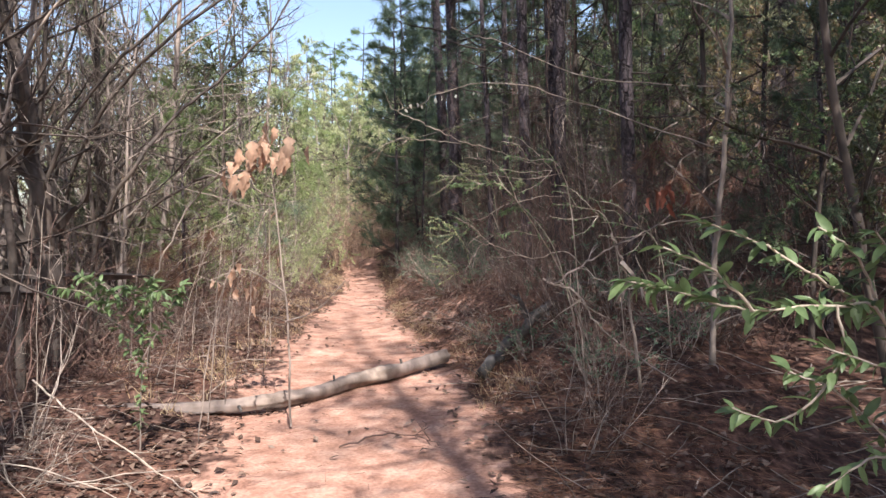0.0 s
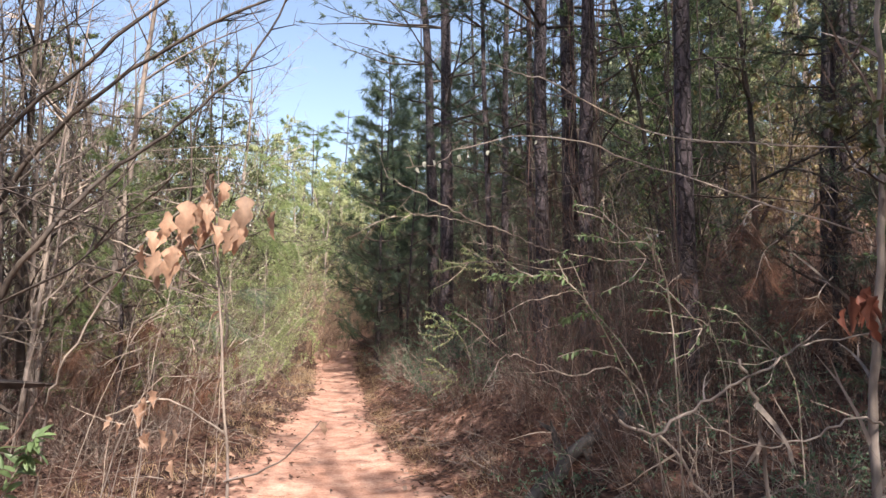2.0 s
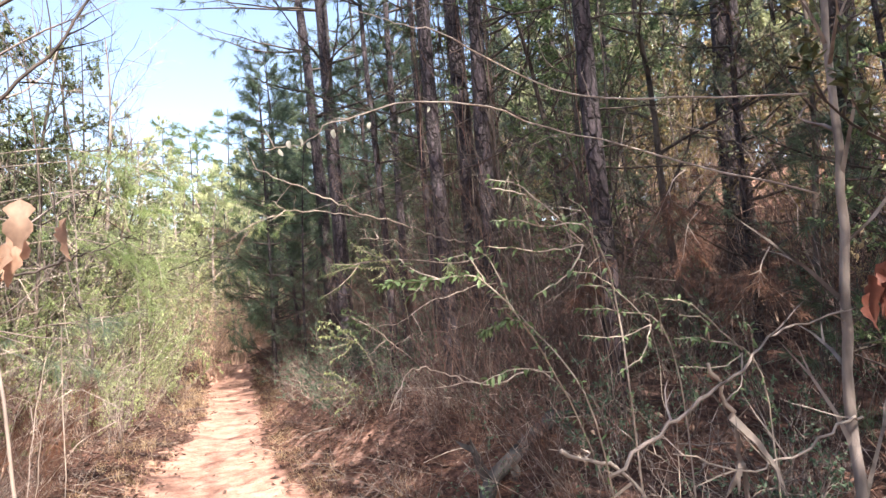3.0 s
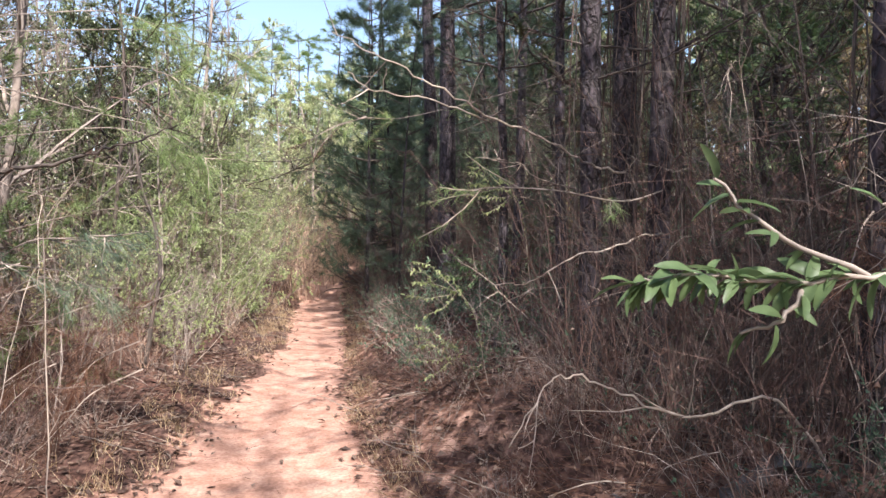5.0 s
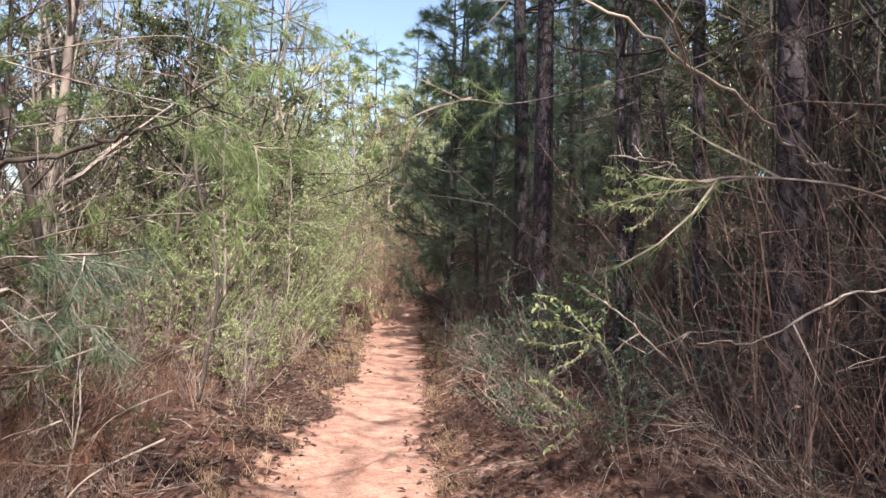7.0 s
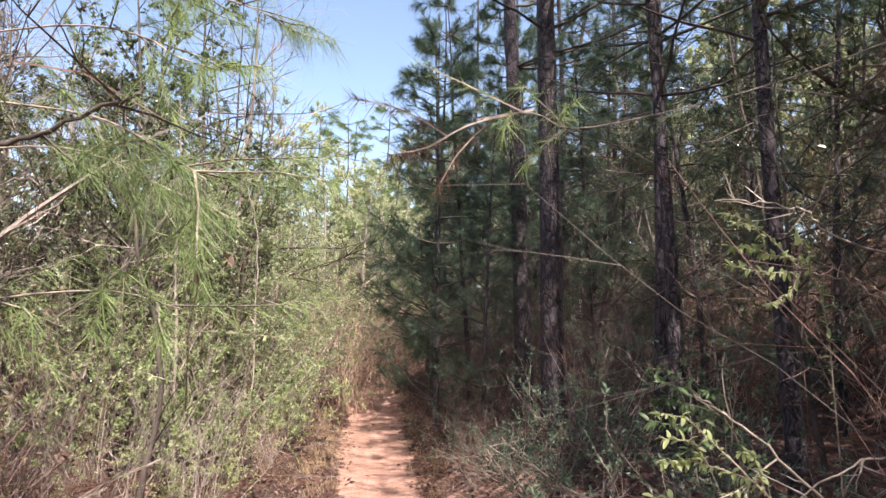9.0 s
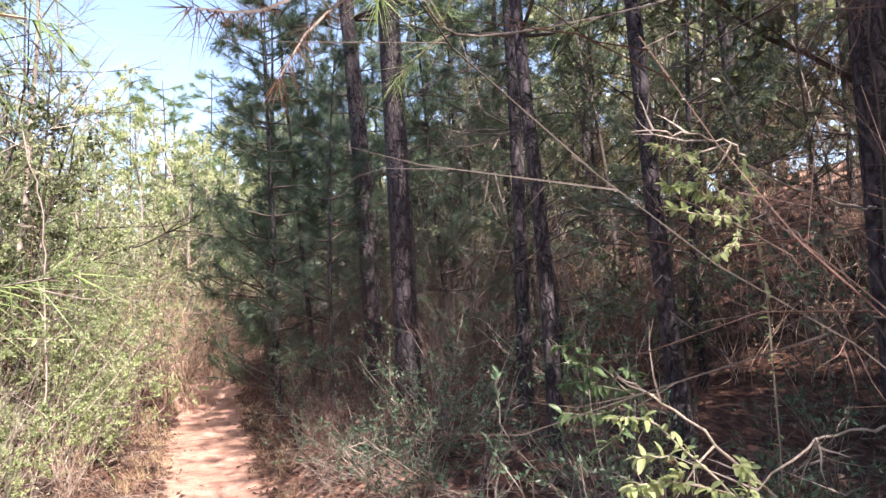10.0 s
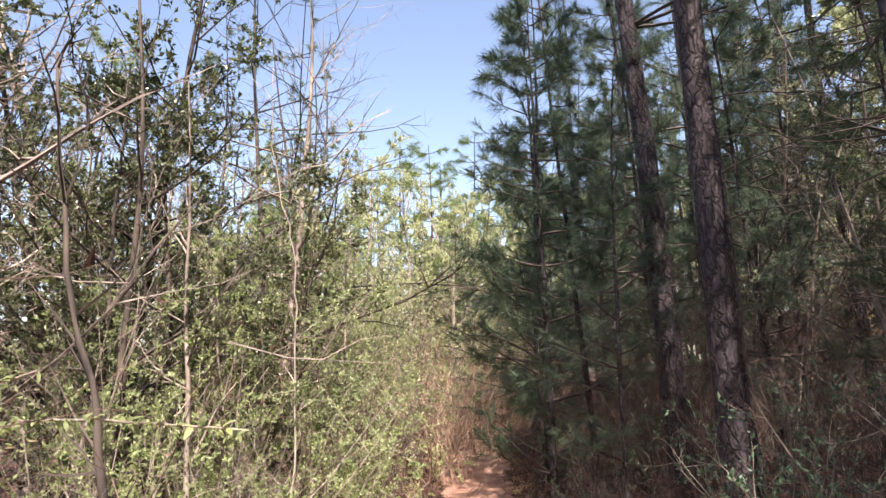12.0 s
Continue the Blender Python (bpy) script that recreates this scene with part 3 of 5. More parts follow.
young = [pine(31 + i, 6.0 + i, 0.05, 0.08, 17, 1.35, 7, 30, NEEDLE, "young_pine", "slender young pine with soft blue-green needle tufts down to the ground", 0.2, 0.0075, 3, 8) for i in range(3)]
YOUNG = [(-1.1, 16.8, 0.95), (-1.25, 18.6, 1.05), (-1.2, 20.3, 1.1), (-1.5, 22.0, 1.05), (-0.6, 17.6, 0.9), (0.3, 17.6, 0.9), (1.2, 16.2, 0.9), (0.9, 21, 1.1), (2.1, 14.6, 0.8), (1.9, 19.4, 1), (-0.55, 24, 1.2), (1.4, 25, 1.2), (3.2, 20.6, 1), (3.6, 16.8, 0.9), (2.9, 9.8, 0.7), (3.5, 7.6, 0.8), (4.2, 11.2, 0.8),
         (-0.45, 15.2, 0.6), (5.2, 21, 1), (2.7, 25.5, 1.1), (0.3, 28, 1.2), (4.0, 3.6, 0.7), (5.0, 13.4, 0.8), (2.6, 12.6, 0.8), (6, 16, 1), (-0.2, 21.8, 0.9), (0.5, 19.2, 0.8), (7.5, 12, 1.1), (2.9, 5.2, 0.6), (-1.6, 25.8, 0.9), (1.6, 21.8, 1.1), (2.9, 23.4, 1.1), (4.1, 22.6, 1.1), (0.4, 25.6, 1.1), (3.6, 27, 1.2), (1.8, 17.4, 0.8)]
settle(young, [(x, y, s, 3) for x, y, s in YOUNG], 5)
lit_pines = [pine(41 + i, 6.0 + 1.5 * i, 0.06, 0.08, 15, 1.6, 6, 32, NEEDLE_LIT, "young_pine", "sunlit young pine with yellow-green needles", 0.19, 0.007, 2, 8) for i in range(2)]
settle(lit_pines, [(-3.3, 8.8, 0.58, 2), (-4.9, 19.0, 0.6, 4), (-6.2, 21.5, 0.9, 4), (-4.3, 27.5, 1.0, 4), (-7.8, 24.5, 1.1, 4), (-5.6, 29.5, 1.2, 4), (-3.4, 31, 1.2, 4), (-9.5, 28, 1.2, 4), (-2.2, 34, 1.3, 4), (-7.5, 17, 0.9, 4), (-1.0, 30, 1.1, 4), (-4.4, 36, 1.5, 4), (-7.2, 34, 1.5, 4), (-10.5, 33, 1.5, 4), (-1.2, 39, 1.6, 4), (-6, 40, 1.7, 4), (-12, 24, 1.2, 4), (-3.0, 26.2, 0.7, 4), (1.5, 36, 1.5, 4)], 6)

# ---- leafless trees and undergrowth ----
def by_trunk(x, y):
    """Keep the brush thin before the dark leaning trunk."""
    return not (3.6 < y < 6.7 and abs(x + 0.515 * y) < 0.4)


def low_bank(x, y):
    """Keep tall brush off the shrub-grown edge of the bank."""
    return not (8.6 < y < 13.8 and x < 1.5)


def open_bank(x, y):
    return not (8.8 < y < 13.5 and x < 2.3)


trees_thin = [bare_tree(51 + i, 4.6 + 0.6 * i, 0.028 + 0.006 * i, TWIG if i in (0, 2) else TWIG_DARK, 12) for i in range(4)]
trees_far = [bare_tree(61 + i, 9 + i, 0.1, TWIG, 16, lo=0.2, bends=1) for i in range(3)]
settle(trees_thin, spots(71, 46, (-7.5, -1.9), (2.5, 14), 1.2, (0.6, 1.15), 7, by_trunk) + spots(72, 26, (-10, -3.0), (-3, 24), 1.0, (0.8, 1.3), 5) + spots(70, 18, (-9, -3.2), (6, 12), 1.2, (1.2, 1.6), 5) + spots(69, 26, (-6, -2.2), (4.5, 9), 1.2, (0.7, 1.1), 6, by_trunk)
       + spots(73, 34, (2.6, 8), (3.5, 24), 0.7, (0.45, 0.85), 7, open_bank), 7)
settle(trees_far, spots(74, 14, (-26, -7), (4, 48), 4, (0.8, 1.2), 4) + spots(76, 16, (-10, 12), (36, 60), 0, (0.65, 0.9), 4)
       + spots(77, 3, (-12, -4), (-16, -2), 2, (0.8, 1.2), 4), 8)

spread_trees = [bare_tree(65 + i, 7.0 + i, 0.06, TWIG_DARK if i else TWIG, 17, 0.12, lo=0.16, twigs=10, fine=3, rise=(0.05, 0.6), reach=1.5, label="leafless spreading tree with long fine crooked branches") for i in range(2)]
settle(spread_trees, [(-4.6, 17.2, 1.2, 5), (-5.0, 6.2, 0.8, 5), (-5.6, 12.9, 0.85, 5), (-5.2, 18.3, 1.0, 5), (-6.8, 15.0, 1.1, 5), (-4.2, 4.4, 0.7, 5), (-6.0, 10.4, 1.0, 5), (-6.4, 22.5, 1.1, 5)], 18)

tangle = [bare_shrub(86 + i, 2.8, 13, 0.3, TWIG_DARK if i else TWIG_RED, 0, "twig_thicket", "tall thicket of fine grey-brown twigs under the pines") for i in range(2)]
settle(tangle, spots(98, 60, (2.0, 5.0), (4.8, 22), 1.0, (0.55, 0.95), 6, open_bank) + spots(89, 26, (1.3, 3.0), (13.5, 21), 0.7, (0.45, 0.8), 6) + spots(88, 18, (1.75, 3.1), (6.4, 8.0), 0.7, (0.45, 0.8), 6) + spots(99, 12, (-5.5, -2.6), (6, 16), 1.6, (0.7, 1.0), 6) + [(-3.3, 15.6, 1.0, 6), (-3.1, 17.0, 1.0, 6), (-3.6, 14.4, 1.1, 6), (-5.6, 12.6, 1.2, 6), (-4.9, 12.0, 1.0, 6), (-6.6, 13.4, 1.3, 6), (-3.0, 18.4, 1.0, 6)], 20)

low_tangle = [bare_shrub(181 + i, 0.95, 17, 1.1, (TWIG, TWIG_RED, TWIG_RED)[i], 40, "low_brush", "low tangle of fine crooked twigs on the forest floor") for i in range(3)]
settle(low_tangle, spots(182, 54, (0.95, 2.8), (4.8, 17), 0.45, (0.4, 0.8), 12) + spots(183, 34, (-3.4, -1.35), (2.6, 12), 0.6, (0.5, 0.95), 12, by_trunk) + spots(184, 22, (-2.9, -1.2), (5.5, 9.5), 0.5, (0.5, 0.9), 12), 21)

brush = [bare_shrub(81, 1.5, 12, 0.45, TWIG, 30), bare_shrub(82, 1.9, 12, 0.35, TWIG_RED, 40), bare_shrub(83, 1.2, 14, 0.7, TWIG_RED, 60), bare_shrub(84, 2.4, 10, 0.25, TWIG, 30), bare_shrub(85, 0.8, 14, 0.9, TWIG_RED, 80)]
settle(brush, spots(91, 66, (-5.0, -1.0), (5.5, 17), 0.8, (0.45, 1.1), 10, by_trunk) + spots(97, 26, (-5.0, -1.7), (2.0, 5.5), 0.55, (0.5, 1.1), 10, by_trunk) + spots(87, 20, (-8, -3.6), (8, 14), 1.0, (1.2, 1.8), 8) + spots(92, 26, (-9, -2), (2, 28), 0.8, (0.7, 1.4), 10)
       + spots(93, 70, (0.75, 1.9), (3.4, 22), 0.35, (0.25, 0.6), 12, low_bank) + spots(96, 46, (1.9, 5.4), (3.4, 22), 0.35, (0.45, 1.0), 12, low_bank) + spots(94, 20, (4, 9), (0, 24), 0.8, (0.8, 1.4), 10) + spots(90, 40, (3.8, 8.5), (6, 18), 0.8, (0.6, 1.1), 10) + spots(95, 12, (-4, 4), (23.5, 29), 0.2, (0.6, 1.1), 8), 9)

gold = [bare_shrub(105 + i, 2.6, 12, 0.4, TWIG, 900, "dry_leaved_shrub", "sunlit shrub with dry olive and tan leaves behind the pines") for i in range(2)]
settle(gold, [(-4.4, 11.2, 0.7, 6), (-5.4, 11.8, 0.9, 6), (-6.3, 12.6, 1.0, 6), (-3.7, 9.9, 0.5, 6)] + spots(106, 24, (6.0, 12), (1, 24), 0.8, (0.8, 1.5), 6) + spots(107, 10, (4.4, 6.5), (4, 20), 0.8, (0.6, 0.9), 6) + spots(108, 18, (7.2, 9.8), (8, 22), 0.8, (0.7, 1.1), 6), 19)

tan_brush = [bare_shrub(101 + i, 1.7, 14, 0.22, TWIG_TAN, 20, "dry_stalks", "stand of tan dead weed stalks") for i in range(2)]
settle(tan_brush, [(-2.6, 19.9, 1.4, 5), (-2.95, 20.7, 1.7, 5), (-2.6, 21.5, 1.8, 5), (-3.2, 20.1, 1.5, 5), (-2.3, 22.2, 1.8, 5), (-3.4, 22.0, 1.8, 5), (-3.2, 21.4, 1.1, 5), (-3.35, 22.5, 1.2, 5), (-3.05, 23.0, 1.2, 5), (-2.1, 24.6, 1.1, 5), (-2.9, 24.4, 1.2, 5), (-1.75, 23.4, 1.0, 5), (-3.6, 23.8, 1.2, 5)] + spots(102, 34, (-3.6, 1.4), (22.5, 29), 0.1, (0.7, 1.2), 6) + spots(103, 10, (-2.2, -0.9), (10, 20), 0.3, (0.3, 0.5), 10) + spots(104, 26, (4.2, 8.5), (6, 17), 0.3, (0.6, 1.0), 8), 10)

# ---- leafy shrubs ----
lime = [leafy_shrub(111 + i, 2.2, 13, 0.42, 4800, 0.046, LEAF_LIME, TWIG, "leafy_shrub", "sunlit shrub with small yellow-green leaves", "yellow-green shrubs") for i in range(3)]
settle(lime, [(-3.35, 13.4, 0.85, 5), (-3.9, 12.6, 0.95, 5), (-3.2, 14.8, 0.8, 5), (-3.5, 16.2, 1, 5), (-4.4, 14.0, 1.1, 5), (-3.3, 18.2, 0.9, 5), (-4.0, 20.0, 1.2, 5), (-2.95, 12.3, 0.4, 5), (-3.05, 16.9, 0.5, 5),
              (-5.0, 17.4, 1.3, 5), (-5.8, 20.5, 1.5, 5), (-4.6, 23.0, 1.3, 5), (-6.6, 18.8, 1.6, 5), (-5.4, 25.5, 1.6, 5), (-4.2, 25.6, 1.2, 5), (-7.6, 22.0, 1.7, 5), 
              (-4.3, 18.3, 1.2, 5), (-5.0, 21.9, 1.6, 5), (-6.4, 26.8, 1.9, 5), (-8.6, 20.0, 1.7, 5), (-3.7, 23.4, 0.9, 5), (-4.9, 28.4, 1.7, 5), (-3.1, 28.9, 1.5, 5), (-9.3, 23.5, 1.9, 5), (-7.4, 29.5, 2.0, 5), (-4.0, 15.2, 1.0, 5)], 11)
sage = [leafy_shrub(121 + i, 2.6, 12, 0.4, 3800, 0.044, LEAF_SAGE, TWIG, "leafy_shrub", "grey-green small-leaved shrub in the sun", "grey-green shrubs") for i in range(2)]
settle(sage, [(-4.2, 17.2, 1.1, 5), (-5.2, 15.6, 1.2, 5), (-6.0, 16.4, 1.5, 5), (-4.4, 22.0, 1.4, 5), (-6.4, 23.6, 1.7, 5), (-8.2, 18.6, 1.6, 5), (-7.0, 14.4, 1.3, 5), (-4.4, 29.6, 1.7, 5), (-8.6, 26.5, 1.8, 5), (-3.6, 19.4, 1.0, 5), (-10.5, 21, 1.8, 5), (-1.9, 30.5, 1.4, 5), (-6, 32, 2, 5), (-2.8, 36, 2.2, 5), (-9, 31, 2.1, 5)], 12)
dim = [leafy_shrub(131 + i, 1.2, 11, 0.8, 1200, 0.045, LEAF_SHADE, TWIG, "leafy_shrub", "low green shrub in the shade of pines", "shade shrubs") for i in range(2)]
settle(dim, [(0.55, 9.8, 0.7, 8), (-0.3, 12.5, 0.55, 8), (0.05, 12.0, 0.6, 8), (-0.4, 13.0, 0.5, 8), (0.1, 9.5, 0.6, 8), (0.35, 9.15, 0.5, 8), (-0.15, 11.4, 0.5, 8), (1.4, 9.9, 0.45, 8), (0.15, 11.2, 0.7, 8), (0.35, 12.4, 0.8, 8), (0.75, 10.6, 0.5, 8), (1.3, 12.0, 0.55, 8), (1.0, 7.4, 0.45, 8), (0.7, 5.7, 0.5, 8), (1.4, 5.8, 0.5, 8), (1.7, 4.9, 0.5, 8), (2.5, 6.0, 0.6, 8), (1.05, 4.6, 0.5, 8), (0.3, 13.4, 0.7, 8), (-0.1, 10.3, 0.45, 8), (1.9, 8.9, 0.55, 8), (2.4, 10.9, 0.6, 8), (1.9, 13.0, 1.1, 8), (-0.6, 13.9, 0.5, 8), (-0.7, 15.6, 0.6, 8), (2.9, 7.9, 0.7, 8), (2.0, 6.3, 0.5, 8), (3.4, 9.6, 1.3, 8), (0.0, 16.3, 0.8, 8), (0.8, 15.3, 1, 8), (3.2, 11.6, 1.3, 8), (2.7, 14, 1.2, 8)], 13)
# tall glossy evergreens in the sun and in the shade
glossy = [bare_tree(141 + i, 4.6 + 0.5 * i, 0.045, TWIG_DARK, 24, 0.08, "evergreen_shrub", "tall evergreen shrub with small glossy dark leaves", 11000, LEAF_DARK, 0.046, 0.1, 9, 3) for i in range(2)]
settle(glossy, [(-4.3, 14.6, 0.95, 3), (-5.2, 14.4, 0.9, 3), (-5.0, 23.2, 0.62, 3), (-6.2, 15.6, 1.1, 3), (-4.3, 23.4, 0.55, 3), (-7.2, 13.2, 1.2, 3), (-4.9, 9.6, 0.6, 3), (-8.5, 16.5, 1.3, 3), (-3.9, 15.6, 0.75, 3), (-7.4, 19.6, 1.2, 3), (-5.7, 15.3, 1.5, 3), (-6.9, 16.2, 1.6, 3), (-4.6, 16.6, 1.1, 3)], 14)
shade = [bare_tree(145 + i, 4.4 + 0.7 * i, 0.035, TWIG_DARK, 18, 0.1, "understory_tree", "slender understory tree with green leaves under the pines", 6400, (LEAF_PRIVET, LEAF_DARK, LEAF_SAGE)[i], 0.042, 0.15, 7, 2) for i in range(3)]
# Those below y = 1.5 stand out of view, added for their shade.
settle(shade, [(2.6, 4.9, 0.7, 4), (2.6, 4.0, 1.0, 4), (3.3, 6.6, 0.9, 4), (2.7, 8.6, 0.9, 4), (3.6, 10.6, 1, 4), (2.8, 13.2, 1, 4), (4.8, 12.2, 1.1, 4), (3.4, 15.8, 1.1, 4), (4.4, 4.6, 1, 4), (5.6, 15.6, 1.2, 4), (4.6, 20, 1.2, 4), (2.6, 18.6, 1, 4), (7.6, 17, 1.3, 4), (1.9, 11.6, 0.7, 4), (2.3, 16.0, 0.9, 4), (5.9, 3.4, 1.1, 4), (3.6, 1.9, 0.9, 4), (5.8, 18.4, 1.2, 4), (1.9, 0.4, 1.0, 4), (1.5, 1.3, 1.15, 4), (2.6, -1.8, 1.2, 4), (1.6, -2.6, 1.1, 4), (2.9, 0.2, 1.1, 4), (1.7, -5, 1.2, 4), (2.4, -3.4, 1.2, 4), (2.1, 9.9, 1.3, 4), (3.1, 8.0, 1.2, 4), (-2.6, -0.8, 0.9, 4), (-3.4, 0.4, 1.1, 4), (-2.9, -3, 1.2, 4), (-2.0, -0.2, 1.0, 4), (-2.5, 0.8, 0.9, 4), (-1.9, -1.8, 1.2, 4), (2.6, 9.0, 1.2, 4), (4.0, 24, 1.3, 4), (2.2, 22.6, 1.1, 4), (5.6, 22.4, 1.3, 4), (3.2, 19.0, 1.0, 4), (6.4, 20.2, 1.3, 4), (7.2, 12.8, 1.3, 4), (6.4, 14.4, 1.2, 4), (8.2, 15.2, 1.4, 4), (7.0, 22.6, 1.4, 4), (8.4, 19.6, 1.4, 4), (8.6, 11.0, 1.4, 4)], 15)
tall_lime = [bare_tree(148 + i, 4.7 + 0.4 * i, 0.04, TWIG, 24, 0.06, "evergreen_shrub", "tall sunlit shrub with small pale yellow-green leaves", 8600, LEAF_LIME, 0.044, 0.06) for i in range(2)]
settle(tall_lime, [(-3.9, 14.5, 0.6, 3), (-4.5, 15.4, 0.65, 3), (-4.9, 13.8, 0.6, 3), (-3.7, 17.2, 0.7, 3), (-5.4, 16.6, 0.8, 3), (-3.8, 18.8, 0.75, 3), (-4.9, 18.6, 0.95, 3), (-4.4, 20.4, 0.95, 3)], 34)
pale_green = [bare_tree(176 + i, 7.2 + 0.6 * i, 0.08, TWIG, 20, 0.05, "woodland_tree", "pale green young tree standing in the sun", 8000, LEAF_PALE, 0.085, 0.04, 5, 2, 1) for i in range(2)]
settle(pale_green, [(-3.4, 24.8, 0.7, 4), (-4.6, 25.8, 0.75, 4), (-3.0, 26.4, 0.75, 4), (-5.4, 23.8, 0.7, 4), (-2.6, 28.0, 0.8, 4), (-3.8, 30.0, 0.9, 4), (-3.5, 27.5, 0.95, 4), (-4.8, 29.2, 1.0, 4), (-5.8, 27.0, 0.95, 4), (-2.6, 31.0, 1.0, 4), (-7.0, 30, 1.1, 4), (-6.4, 24.5, 0.8, 4), (-4.2, 32.5, 1.1, 4), (-1.4, 33, 1.0, 4)], 35)
# far woods behind
backwood = [bare_tree(171 + i, 7.5 + i, 0.1, TWIG, 15, 0.05, "woodland_tree", "far woodland tree with pale olive-green crown", 4200, (LEAF_PALE, LEAF_SAGE, LEAF_PALE)[i], 0.19, 0.03, 4, 1, 1) for i in range(3)]
settle(backwood, spots(172, 28, (9, 20), (2, 46), 4, (0.7, 1.2), 4) + spots(173, 14, (-20, -9), (16, 50), 4, (0.5, 0.9), 4) + spots(174, 34, (-13, 8), (27, 42), 0, (0.5, 0.85), 4) + spots(175, 12, (-12, 12), (42, 60), 0, (0.9, 1.3), 4) + spots(178, 44, (-30, 12), (44, 64), 0, (1.1, 1.5), 4) + spots(179, 30, (8.5, 14), (4, 40), 0, (0.6, 0.9), 4), 16)


# ---- litter, grass and straw ----
def scatter_litter():
    rnd = random.Random(151)
    g = Geo()
    for _ in range(26000):
        y = 2.2 + 17 * rnd.random() ** 1.5
        s = max(-3.4, min(3.2, rnd.gauss(0, 1.5)))
        w = trail_w(y)
        if abs(s) < w * 1.05 and rnd.random() > 0.012 + 0.8 * max(0, abs(s) / w - 0.6):
            continue
        x = trail_x(y) + s
        a = rnd.uniform(0, 6.28)
        L = rnd.uniform(0.025, 0.085)
        d = Vector((math.cos(a), math.sin(a), rnd.uniform(-0.25, 0.45)))
        g.leaf(Vector((x, y, ground_z(x, y) + 0.012)), d, Vector((-math.sin(a), math.cos(a), rnd.uniform(-0.5, 0.5))), L, L * rnd.uniform(0.35, 0.6), rnd.uniform(0.05, 0.4), rnd.uniform(-0.4, 0.6))
    tagged(new("leaf_litter", g.mesh("leaf_litter", LITTER)), "curled brown fallen leaves on the forest floor", "leaf litter", kind="stuff")
    g = Geo()
    for _ in range(26000):
        y = 2.4 + 17 * rnd.random() ** 1.4
        s = rnd.uniform(-2.6, 3.2) if rnd.random() < 0.5 else trail_w(y) + abs(rnd.gauss(0.2, 0.8))
        if abs(s) < trail_w(y) and rnd.random() > 0.12:
            continue
        x = trail_x(y) + s
        a = rnd.uniform(0, 6.28)
        g.needle(Vector((x, y, ground_z(x, y) + 0.012 + 0.02 * rnd.random())), Vector((math.cos(a), math.sin(a), rnd.uniform(-0.02, 0.25))), rnd.uniform(0.08, 0.2), 0.004, Vector((0, 0, -0.01)))
    tagged(new("pine_straw", g.mesh("pine_straw", NEEDLE_DEAD)), "rust-brown pine needles strewn over the ground", "pine straw", kind="stuff")
    g = Geo()
    for _ in range(300):
        y = 4.6 + 17.5 * rnd.random()
        side = rnd.choice((-1, -1, 1))
        w = trail_w(y)
        s = side * (w * rnd.uniform(0.95, 1.3) + abs(rnd.gauss(0, 0.35 if side < 0 else 0.15)))
        x = trail_x(y) + s
        for _ in range(rnd.randrange(8, 20)):
            px, py = x + rnd.gauss(0, 0.05), y + rnd.gauss(0, 0.05)
            d = (Vector((0, 0, 1)) + rvec(rnd) * 0.7).normalized()
            d.z = abs(d.z)
            L = rnd.uniform(0.04, 0.2)
            g.needle(Vector((px, py, ground_z(px, py))), d, L, 0.005, rvec(rnd) * L * 0.3)
    tagged(new("dry_grass", g.mesh("dry_grass", STRAW)), "tufts of dry straw-coloured grass along the trail", "grass", kind="stuff")
    g = Geo()
    for _ in range(900):
        y = 2.4 + 16 * rnd.random() ** 1.2
        s = rnd.uniform(-3.2, 3.2)
        if abs(s) < trail_w(y) * 1.1:
            continue
        x = trail_x(y) + s
        a = rnd.uniform(0, 6.28)
        q = wander(rnd, Vector((x, y, ground_z(x, y) + 0.015)), Vector((math.cos(a), math.sin(a), rnd.uniform(0, 0.35))), rnd.uniform(0.15, 0.7), 4, 0.2, -0.03)
        r = rnd.uniform(0.002, 0.006)
        g.tube(q, r, r * 0.5, 3)
    tagged(new("fallen_twigs", g.mesh("fallen_twigs", TWIG)), "small grey twigs lying among the leaves", "twigs", kind="stuff")


scatter_litter()


